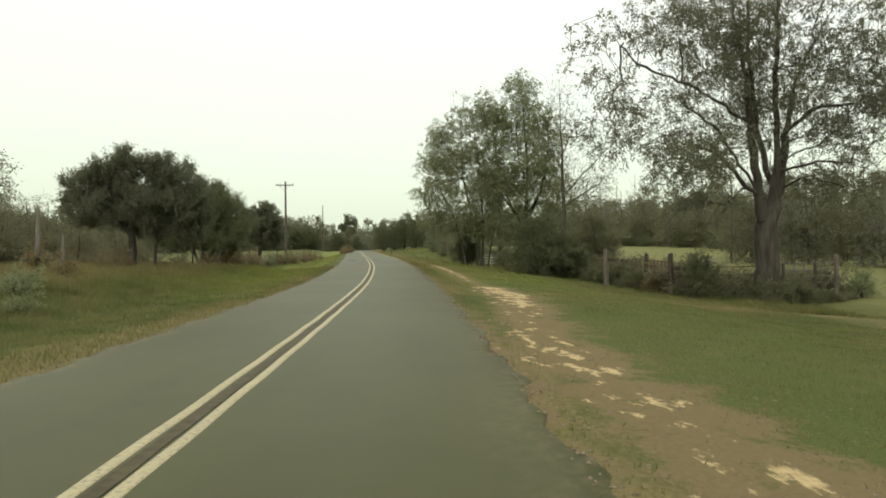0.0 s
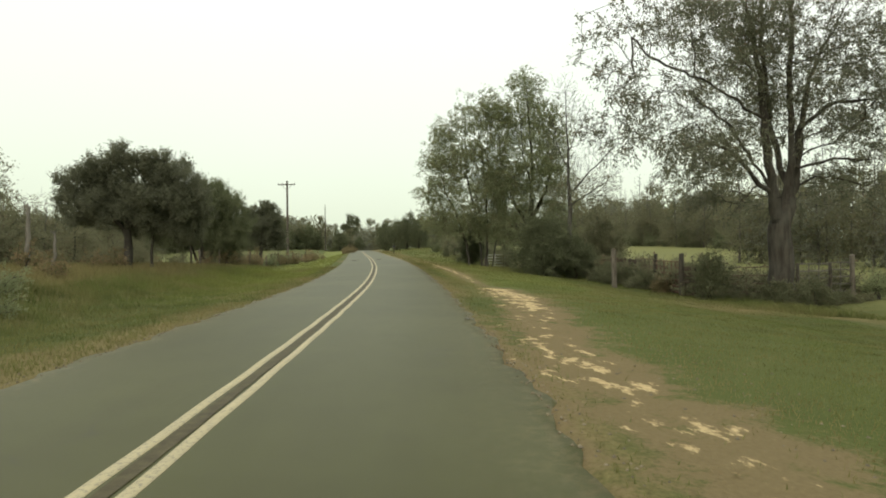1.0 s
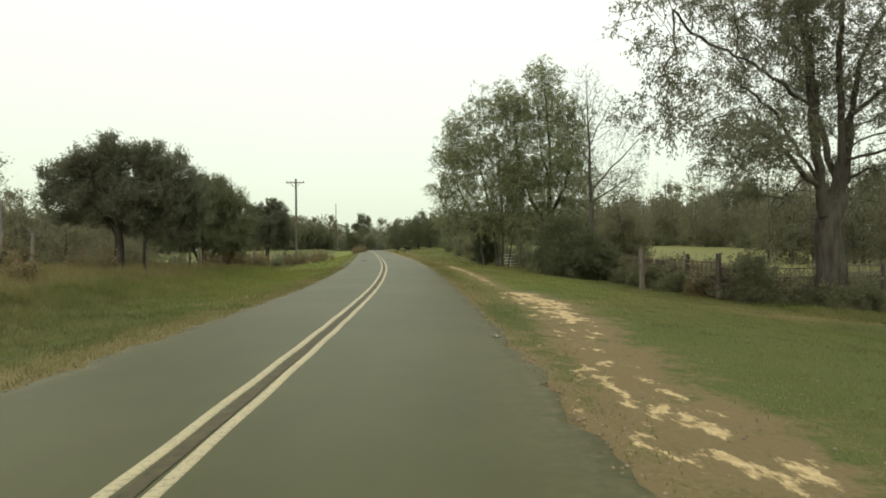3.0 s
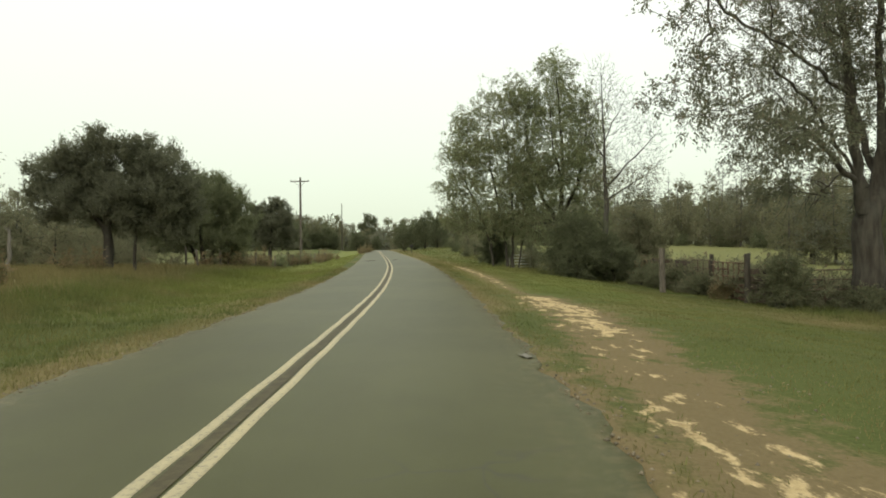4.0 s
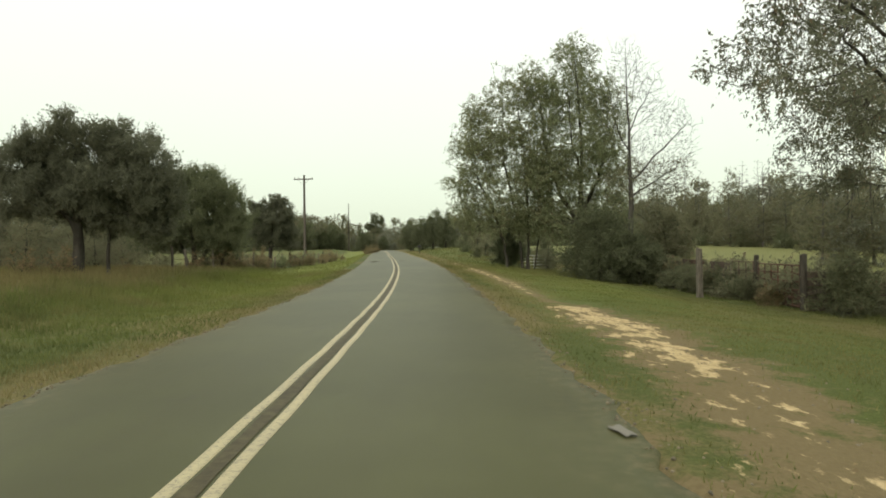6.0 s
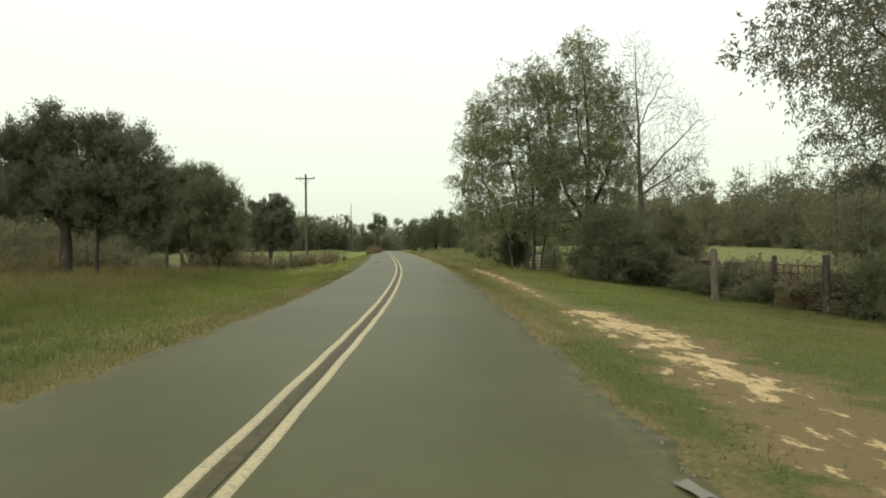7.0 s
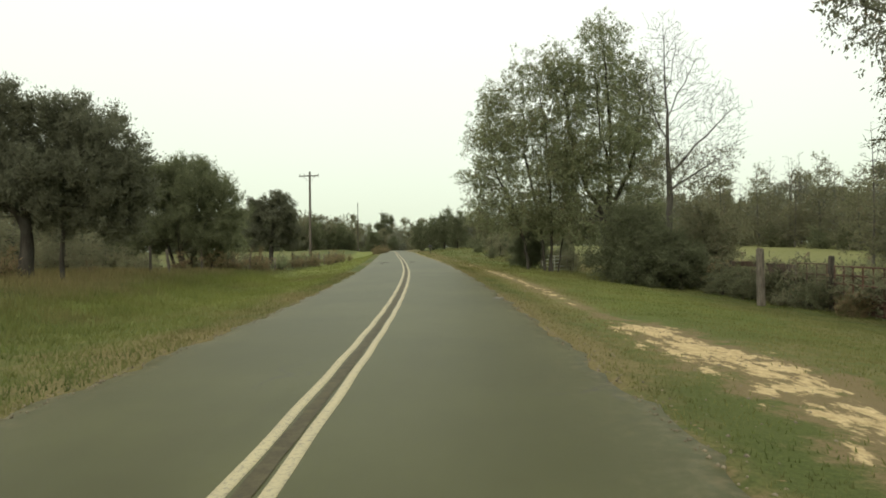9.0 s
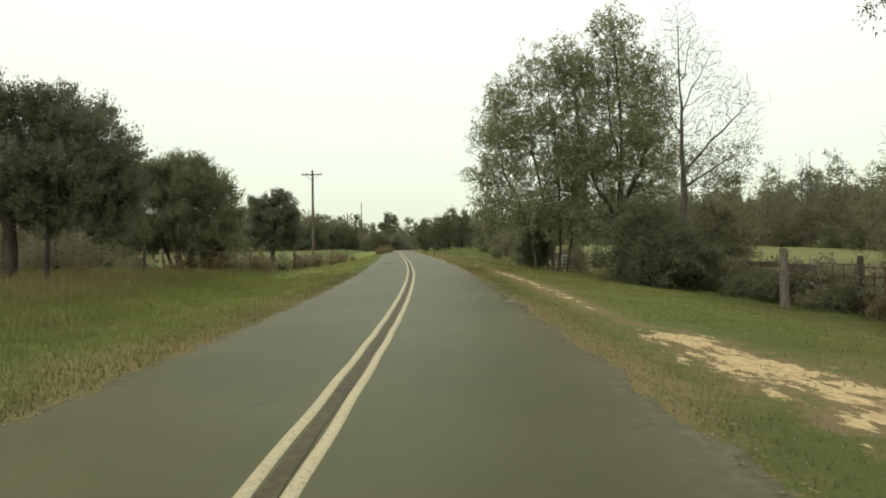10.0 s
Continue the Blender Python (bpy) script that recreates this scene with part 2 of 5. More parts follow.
def tube(path, radii, sides=8):
    """Places and quads of a tube along a path."""
    p, r = np.asarray(path, float), np.asarray(radii, float)
    d = np.gradient(p, axis=0)
    d /= np.linalg.norm(d, axis=1)[:, None]
    ref = np.where(np.abs(d[:, 2:3]) > 0.9, [[1.0, 0, 0]], [[0, 0, 1.0]])
    u = np.cross(d, ref)
    u /= np.linalg.norm(u, axis=1)[:, None]
    w = np.cross(d, u)
    a = np.arange(sides) * 2 * np.pi / sides
    ring = p[:, None] + r[:, None, None] * (np.cos(a)[None, :, None] * u[:, None] + np.sin(a)[None, :, None] * w[:, None])
    n = len(p)
    i, j = np.meshgrid(np.arange(n - 1), np.arange(sides), indexing="ij")
    k2 = (j + 1) % sides
    f = np.stack([i * sides + j, i * sides + k2, (i + 1) * sides + k2, (i + 1) * sides + j], -1).reshape(-1, 4)
    return ring.reshape(-1, 3), f


def merge(pieces):
    vs, fs, n = [], [], 0
    for v, f in pieces:
        vs.append(v)
        fs.append(np.asarray(f) + n)
        n += len(v)
    return np.concatenate(vs), np.concatenate(fs)


def box(bm, cx, cy, cz, sx, sy, sz, turn=None, bevel=0.0):
    m = Matrix.Translation((cx, cy, cz)) @ (turn or Matrix()) @ Matrix.Diagonal((sx, sy, sz, 1))
    got = bmesh.ops.create_cube(bm, size=1, matrix=m)
    if bevel:
        edges = list({e for v in got["verts"] for e in v.link_edges})
        bmesh.ops.bevel(bm, geom=edges, offset=bevel, segments=1, affect="EDGES")


# ---------------------------------------------------------------- lie of the land
def smooth_curve(ys, vs):
    """A smooth curve through a few places, straight beyond its ends."""
    ys, vs = np.array(ys, float), np.array(vs, float)
    m = np.gradient(vs, ys)

    def f(y):
        y = np.asarray(y, float)
        i = np.clip(np.searchsorted(ys, y) - 1, 0, len(ys) - 2)
        h = ys[i + 1] - ys[i]
        t = np.clip((y - ys[i]) / h, 0, 1)
        v = (vs[i] * (1 + 2 * t) * (1 - t) ** 2 + m[i] * h * t * (1 - t) ** 2 + vs[i + 1] * t * t * (3 - 2 * t)
             + m[i + 1] * h * t * t * (t - 1))
        v = np.where(y < ys[0], vs[0] + m[0] * (y - ys[0]), v)
        return np.where(y > ys[-1], vs[-1] + m[-1] * (y - ys[-1]), v)
    return f


road_x = smooth_curve([-40, 0, 9, 14, 24, 38, 57, 79, 120, 160, 230, 400], [-0.5, -1.8, -2.22, -2.5, -3.2, -4.6, -7.2, -10.6, -17, -24.5, -41, -88])
road_z = smooth_curve([-60, 0, 14, 24, 37, 57, 79, 120, 155, 200, 270, 400, 900], [0, 0, 0, 0.02, 0.18, 0.43, 0.65, 1.1, 1.35, 1.2, 0.3, 0, 0])
left_z = smooth_curve([-60, 0, 20, 29, 36, 45, 80, 130, 220, 500, 900], [0.4, 0.6, 0.75, 0.62, 0.47, 0.14, -0.25, 0.8, 2.0, 2.0, 2.0])
right_fall = smooth_curve([2.8, 4.5, 9, 14, 17, 21.5, 32], [0, -0.12, -0.5, -1.15, -1.4, -1.9, -2.0])
pasture_z = smooth_curve([-100, 0, 30, 50, 80, 102, 140, 300], [-2.1, -2.0, -1.3, -0.6, 0.3, 1.2, 1.8, 2.2])
HALF, HALF_L, HALF_R = 2.75, 2.6, 2.88


def hash_noise(x, y, scale):
    """Cheap smooth waves for the unevenness of the ground."""
    x, y = np.asarray(x, float) / scale, np.asarray(y, float) / scale
    return (np.sin(1.7 * x + 1.3 * np.sin(0.9 * y + 0.4)) * np.cos(1.3 * y + 0.8 * np.sin(1.1 * x)) + 0.5 * np.sin(3.1 * x - 2.3 * y + 1.0)
            * np.cos(2.7 * y + 1.9 * x)) / 1.5


def height(x, y):
    x, y = np.asarray(x, float), np.asarray(y, float)
    d, zr = x - road_x(y), road_z(y)
    s = np.clip((-d - HALF) / 10.0, 0, 1)
    s = s * s * (3 - 2 * s)
    dip = -0.3 * np.exp(-((-d - 6.2) / 1.9) ** 2)
    left = zr * (1 - s) + left_z(y) * s + dip
    fade = np.clip((np.abs(d) - 120) / 300, 0, 1)
    q = np.clip((d - 17) / 14, 0, 1)
    q = q * q * (3 - 2 * q)
    right = (zr + right_fall(np.clip(d, 2.8, 32))) * (1 - q) + pasture_z(np.clip(y, -100, 300)) * q
    w = np.clip((y - 60) / 40, 0, 1) * np.clip((200 - y) / 50, 0, 1)
    b = np.clip((d - 3.2) / 8, 0, 1)
    right = right * (1 - w) + w * np.maximum(right, zr + 0.6 * b * b * (3 - 2 * b))
    z = np.where(d < 0, left, right)
    z = np.where((d > -HALF_L + 0.12) & (d < HALF_R - 0.12), zr - 0.06, z)
    off = np.clip((np.abs(d) - HALF) / 3, 0, 1)
    z = z + off * (0.035 * hash_noise(x, y, 0.9) + 0.06 * hash_noise(x, y, 3.7) + 0.1 * np.clip(off - 0.5, 0, 1) * hash_noise(y, x, 11))
    return z * (1 - fade) + fade * 1.5


def ground_z(x, y):
    return float(height(x, y))


def mown(d, y):
    """How fresh and short the grass is: the strips that are mown along the road."""
    left = np.clip((-d - 3.1) / 0.5, 0, 1) * np.clip((8.8 - -d) / 1.5, 0, 1) * np.clip((y - 16) / 16, 0.0, 1) * (d < 0)
    right = np.clip((d - 3.4) / 0.6, 0, 1) * np.clip((13 - d) / 4, 0, 1) * np.clip((y - 14) / 24, 0.1, 0.6) * np.clip((75 - y) / 25, 0.25, 1) * (d > 0)
    return np.clip((left + right) * (0.8 + 0.3 * hash_noise(d, y, 2.6)), 0, 1)


def build_ground():
    near = np.concatenate([np.arange(2.4, 9, 0.16), np.arange(9, 26, 0.5), np.arange(26, 60, 1.5), np.geomspace(60, 3000, 24)])
    d = np.concatenate([-near[::-1], [-1.2, 0, 1.2], near])
    y = np.concatenate([-np.geomspace(3000, 8, 24), np.arange(-6, 34, 0.2), np.arange(34, 70, 0.5), np.arange(70, 200, 2), np.geomspace(200, 3000, 26)])
    D, Y = np.meshgrid(d, y)
    cy = np.clip(Y, -40, 400)
    X = road_x(cy) + D
    Z = height(X, cy)
    verts = np.stack([X, Y, Z], -1).reshape(-1, 3)
    n, m = len(y), len(d)
    i, j = np.meshgrid(np.arange(n - 1), np.arange(m - 1), indexing="ij")
    a = i * m + j
    me = mesh_of("ground", verts, np.stack([a, a + 1, a + m + 1, a + m], -1).reshape(-1, 4), M["ground"], True)
    dd, yy, xx = D.ravel(), Y.ravel(), X.ravel()
    wob = hash_noise(xx, yy, 2.1)
    edge_l = np.exp(-((-dd - HALF_L - 0.2) / 0.95) ** 2) * (dd < 0) * 0.55 * np.clip((58 - yy) / 25, 0.25, 1)
    tall = 0.8 * np.clip((-dd - 7.5) / 2.5, 0, 1) * np.clip((60 - yy) / 20, 0, 1) * (dd < 0)
    edge_r = 0.55 * np.exp(-((dd - HALF - 0.1) / 0.6) ** 2) * (dd > 0) + 0.7 * np.exp(-((dd - 4.6) / 0.9) ** 2) * (dd > 0) * np.clip((yy - 24) / 6, 0, 1)
    fence = 0.5 * np.exp(-((dd - 19) / 3) ** 2) * (dd > 0)
    litter = 0.5 * np.exp(-((xx - 12) / 6) ** 2 - ((yy - 24.5 - 0.2 * (xx - 12)) / 2.6) ** 2)
    field = litter + 0.2 * (dd > 24) + 0.1 * (dd < -17)
    pasture = np.clip((dd - 21) / 4, 0, 1) + 0.3 * np.clip((-dd - 15.5) / 3, 0, 1)
    dry = np.clip(edge_l + tall + edge_r + fence + field + 0.22 * wob + 0.32 * hash_noise(yy, xx, 5.1) + 0.18, 0, 1)
    run = np.clip((yy + 4) / 6, 0, 1) * np.clip((25.0 - yy) / 2.2, 0, 1)
    streak = 0.5 + 0.5 * np.sin(0.9 * yy + 1.4 * dd + 0.8 * np.sin(0.7 * yy))
    mid_d = 4.35 + 0.085 * np.clip(yy - 13, -6, 12) + 0.2 * np.sin(yy * 0.45)
    sand = run * np.exp(-((dd - mid_d + 0.12) / 0.98) ** 2) * (0.35 + (0.2 + 0.15 * streak) * np.clip(np.exp(-((yy - 19.5) / 5.0) ** 2) + 0.6 * np.exp(-((yy - 8) / 2.2) ** 2), 0, 1) + 0.12 * np.exp(-((yy - 20.5) / 3.2) ** 2))
    sand = sand + 0.62 * np.exp(-((dd - HALF - 0.45) / 0.35) ** 2) * np.clip((yy - 40) / 25, 0, 1) * np.clip((125 - yy) / 20, 0, 1)
    bare = run * np.exp(-((dd - mid_d) / 1.35) ** 2) * 0.74 + 0.62 * np.exp(-((dd - 4.7) / 0.55) ** 2) * (yy > 24) + 0.35 * np.exp(-((np.abs(dd) - HALF) / 0.25) ** 2) * np.clip((60 - yy) / 20, 0.4, 1)
    sand = sand + 0.5 * np.exp(-((dd - 4.7) / 0.4) ** 2) * np.clip((yy - 24) / 4, 0, 1) * np.clip((70 - yy) / 15, 0, 1)
    bare = bare + 0.3 * np.exp(-((dd - 19.0) / 2.5) ** 2) * (dd > 0) * np.clip((40 - yy) / 6, 0, 1)
    for name, val in (("fresh", mown(dd, yy)), ("dry", dry), ("sand", sand), ("bare", bare), ("pasture", pasture)):
        me.attributes.new(name, "FLOAT", "POINT").data.foreach_set("value", np.asarray(val, np.float32))
    return tagged(new("ground", me), "grassy roadside verge with dry edges and bare sand", "ground", kind="structure")


def build_road():
    y = np.concatenate([np.arange(-60, -6, 2), np.arange(-6, 40, 0.25), np.arange(40, 260, 1.5)])
    cols = np.array([-1.0, -0.985, -0.9, -0.7, -0.5, -0.3, -0.1, 0.1, 0.3, 0.5, 0.7, 0.9, 0.985, 1.0])
    wl_ = 0.07 * np.sin(2.3 * y + 1) + 0.05 * np.sin(6.1 * y) + 0.03 * np.sin(13.7 * y)
    wr_ = 0.07 * np.sin(1.9 * y + 2) + 0.05 * np.sin(5.3 * y + 1) + 0.03 * np.sin(15.1 * y)
    half = np.where(cols[None, :] < 0, HALF_L + wl_[:, None], HALF_R + wr_[:, None])
    X = road_x(y)[:, None] + cols[None, :] * half
    Z = road_z(y)[:, None] + 0.03 * (1 - np.abs(cols[None, :])) - 0.09 * (np.abs(cols[None, :]) > 0.99) + 0.0 * half
    Y = y[:, None] + 0 * half
    n, m = X.shape
    i, j = np.meshgrid(np.arange(n - 1), np.arange(m - 1), indexing="ij")
    a = i * m + j
    me = mesh_of("road", np.stack([X, Y, Z], -1).reshape(-1, 3), np.stack([a, a + 1, a + m + 1, a + m], -1).reshape(-1, 4), M["asphalt"], True)
    c = np.abs(cols)[None, :] + 0 * half
    track = np.exp(-((c - 0.28) / 0.12) ** 2) + np.exp(-((c - 0.75) / 0.14) ** 2)
    grit = np.clip((c - 0.86) / 0.12, 0, 1)
    me.attributes.new("track", "FLOAT", "POINT").data.foreach_set("value", np.asarray(track.ravel(), np.float32))
    me.attributes.new("grit", "FLOAT", "POINT").data.foreach_set("value", np.asarray(grit.ravel(), np.float32))
    return tagged(new("road", me), "worn grey two-lane asphalt country road", "road", kind="structure")


def build_line(side):
    y = np.concatenate([np.arange(-30, 40, 0.25), np.arange(40, 240, 1.5)])
    off = np.array([-0.05, -0.045, 0.045, 0.05]) + side * 0.135
    slope = np.gradient(road_x(y), y)
    wide = np.sqrt(1 + slope ** 2)
    X = road_x(y)[:, None] + off[None, :] * wide[:, None] + 0.006 * np.sin(3 * y + side)[:, None]
    Z = road_z(y)[:, None] + 0.03 * (1 - np.abs(off[None, :]) / HALF) + np.array([-0.002, 0.005, 0.005, -0.002])[None, :]
    Y = y[:, None] + 0 * X
    n, m = X.shape
    i, j = np.meshgrid(np.arange(n - 1), np.arange(m - 1), indexing="ij")
    a = i * m + j
    me = mesh_of("road_line", np.stack([X, Y, Z], -1).reshape(-1, 3), np.stack([a, a + 1, a + m + 1, a + m], -1).reshape(-1, 4), M["paint"])
    return tagged(new("road_line", me), "worn yellow painted centre line on asphalt", "road marking", "double centre line", "structure")


def build_joint():
    """The dark worn joint of the asphalt between the two painted lines."""
    y = np.concatenate([np.arange(-30, 40, 0.25), np.arange(40, 240, 1.5)])
    wide = np.sqrt(1 + np.gradient(road_x(y), y) ** 2)
    off = np.array([-0.06, 0.06])
    X = road_x(y)[:, None] + off[None, :] * (wide * (1 + 0.15 * np.sin(2.7 * y) * np.sin(5.1 * y)))[:, None]
    Z = (road_z(y) + 0.0325)[:, None] + 0 * X
    a = np.arange(len(y) - 1) * 2
    me = mesh_of("road_joint", np.stack([X, y[:, None] + 0 * X, Z], -1).reshape(-1, 3), np.stack([a, a + 1, a + 3, a + 2], -1), M["joint"])
    return tagged(new("road_joint", me), "dark worn joint between the painted lines", "road marking", kind="structure")


ground = build_ground()
road = build_road()
build_line(-1), build_line(1), build_joint()


# ---------------------------------------------------------------- trees
def skeleton_of(rng, trunk, tips, step=0.7, wander=0.12, stems=(), clear=0.27, climb=0.35):
    """Grows limbs from a trunk's path to each tip: places, parents, the count of tips that each place bears, the ends, and the first place off the trunk."""
    cap = len(trunk) + len(tips) * 26 + 60 * len(stems)
    pos, par, far = np.zeros((cap, 3)), np.full(cap, -1), np.zeros(cap)
    n = len(trunk)
    pos[:n] = trunk
    par[1:n] = np.arange(n - 1)
    far[:n] = np.concatenate([[0], np.cumsum(np.linalg.norm(np.diff(trunk, axis=0), axis=1))])
    first = n
    for stem in stems:
        j = int(np.argmin(np.linalg.norm(pos[:n] - np.array(stem[0]), axis=1)))
        way = np.array([tuple(pos[j])] + list(stem))
        run = np.concatenate([[0], np.cumsum(np.linalg.norm(np.diff(way, axis=0), axis=1))])
        last = j
        for t in np.linspace(0, run[-1], max(3, int(run[-1] / 0.55)) + 1)[1:]:
            pos[n] = [np.interp(t, run, way[:, c]) for c in range(3)] + rng.normal(0, 0.045, 3)
            par[n], far[n] = last, far[last] + 0.55
            last = n
            n += 1
    low = trunk[0, 2] + clear * (trunk[-1, 2] - trunk[0, 2])
    reach = np.min(np.linalg.norm(tips[:, None] - pos[None, :n], axis=2), axis=1)
    ends = []
    for p in tips[np.argsort(reach)]:
        v = p - pos[:n]
        dist = np.linalg.norm(v, axis=1)
        cost = dist * (1 + 0.7 * np.clip(-v[:, 2] / (dist + 1e-6) + 0.15, 0, 1)) + climb * far[:n] * 0.5 + 30 * (pos[:n, 2] < low)
        j = int(np.argmin(cost))
        steps = int(np.clip(np.ceil(dist[j] / step), 1, 24))
        a, last = pos[j], j
        bow = rng.normal(0, wander, 3) * dist[j] * 0.6 + [0, 0, 0.08 * dist[j]]
        for q in range(1, steps + 1):
            t = q / steps
            pos[n] = a + (p - a) * t + bow * 4 * t * (1 - t) * 0.5 + (rng.normal(0, wander * 0.35, 3) * step if q < steps else 0)
            par[n], far[n] = last, far[last] + dist[j] / steps
            last = n
            n += 1
        ends.append(last)
    load = np.zeros(n)
    load[ends] = 1
    for i in range(n - 1, 0, -1):
        load[par[i]] += load[i]
    load = np.maximum(load, 0.5)
    return pos[:n], par[:n], load, np.array(ends), first


def frusta(p0, p1, r0, r1, sides):
    d = p1 - p0
    d = d / (np.linalg.norm(d, axis=1)[:, None] + 1e-9)
    ref = np.where(np.abs(d[:, 2:3]) > 0.9, [[1.0, 0, 0]], [[0, 0, 1.0]])
    u = np.cross(d, ref)
    u /= np.linalg.norm(u, axis=1)[:, None]
    w = np.cross(d, u)
    a = np.arange(sides) * 2 * np.pi / sides
    o = np.cos(a)[None, :, None] * u[:, None] + np.sin(a)[None, :, None] * w[:, None]
    v = np.concatenate([p0[:, None] + o * r0[:, None, None], p1[:, None] + o * r1[:, None, None]], 1)
    base = np.arange(len(p0))[:, None] * 2 * sides
    j = np.arange(sides)
    k2 = (j + 1) % sides
    f = np.stack([j, k2, sides + k2, sides + j], -1)[None] + base[:, :, None]
    return v.reshape(-1, 3), f.reshape(-1, 4)


def leaves_at(rng, centres, each, spread, size, droop=0.0, slim=0.45):
    """Small pointed leaves scattered round places."""
    c = np.repeat(centres, each, axis=0)
    n = len(c)
    c = c + rng.normal(0, 1, (n, 3)) * np.asarray(spread)
    return leaf_blades(rng, c, rng.normal(0, 1, (n, 3)) - [0, 0, droop], size, slim)


def leaf_blades(rng, c, d, size, slim):
    n = len(c)
    d = d / (np.linalg.norm(d, axis=1)[:, None] + 1e-6)
    s = np.cross(d, rng.normal(0, 1, (n, 3)))
    s /= np.linalg.norm(s, axis=1)[:, None] + 1e-6
    L = size * rng.uniform(0.6, 1.4, n)[:, None]
    v = np.stack([c - s * L * slim * 0.5, c + s * L * slim * 0.5, c + d * L], 1)
    return v.reshape(-1, 3), np.arange(3 * n).reshape(-1, 3)


def sprays_at(rng, centres, out, each, reach, size, droop=0.0, slim=0.45, twigs=4, up=0.0):
    """Leaves ranged along a few short twigs that fan out from each branch end."""
    n = len(centres)
    way = rng.normal(0, 0.75, (n, twigs, 3)) + out[:, None] * 0.9 + np.array([0, 0, up - 0.5 * droop])
    way /= np.linalg.norm(way, axis=2)[:, :, None] + 1e-6
    way = way * (reach * rng.uniform(0.45, 1.3, (n, twigs)))[:, :, None]
    own = rng.integers(0, twigs, (n, each))
    s = rng.uniform(-0.15, 1, (n, each)) ** 1.0
    w = np.take_along_axis(way, own[:, :, None].repeat(3, 2), 1)
    c = centres[:, None] + w * s[:, :, None] - np.array([0, 0, 0.35 * droop * reach]) * (np.clip(s, 0, 1) ** 2)[:, :, None]
    c = c + rng.normal(0, 0.3 * size + 0.06 * reach, c.shape)
    d = w / reach * 0.8 + rng.normal(0, 0.7, c.shape) + np.array([0, 0, 0.6 * up - droop])
    return leaf_blades(rng, c.reshape(-1, 3), d.reshape(-1, 3), size, slim)


def lobe_points(rng, lobes, count, shell=0.42, clump=0.9, per=16, even=0.28):
    """Places inside a few rounded lobes (x, y, z, rx, ry, rz), gathered in flattened sprays with gaps between them."""
    vol = np.array([(b[3] * b[4] * b[5]) ** 0.8 for b in lobes])
    sprays = max(8, count // per)
    pick = rng.choice(len(lobes), sprays, p=vol / vol.sum())
    L = np.array(lobes)[pick]
    d = rng.normal(0, 1, (sprays, 3))
    d /= np.linalg.norm(d, axis=1)[:, None]
    r = rng.uniform(0.02, 1, sprays) ** shell * rng.uniform(0.84, 1.08, sprays)
    centre = L[:, :3] + d * r[:, None] * L[:, 3:]
    own = rng.integers(0, sprays, count)
    size = rng.uniform(0.55, 1.25, sprays)[own] * clump
    e = rng.normal(0, 1, (count, 3))
    e /= np.linalg.norm(e, axis=1)[:, None]
    e = e * (rng.uniform(0, 1, count) ** 0.4 * size)[:, None] * [1, 1, 0.9]
    pts = centre[own] + e
    # the rest fills the lobes evenly
    loose = rng.uniform(0, 1, count) < even
    L = np.array(lobes)[rng.choice(len(lobes), count, p=vol / vol.sum())]
    d = rng.normal(0, 1, (count, 3))
    d /= np.linalg.norm(d, axis=1)[:, None]
    spot = L[:, :3] + d * (rng.uniform(0.02, 1, count) ** 0.5)[:, None] * L[:, 3:]
    return np.where(loose[:, None], spot, pts)


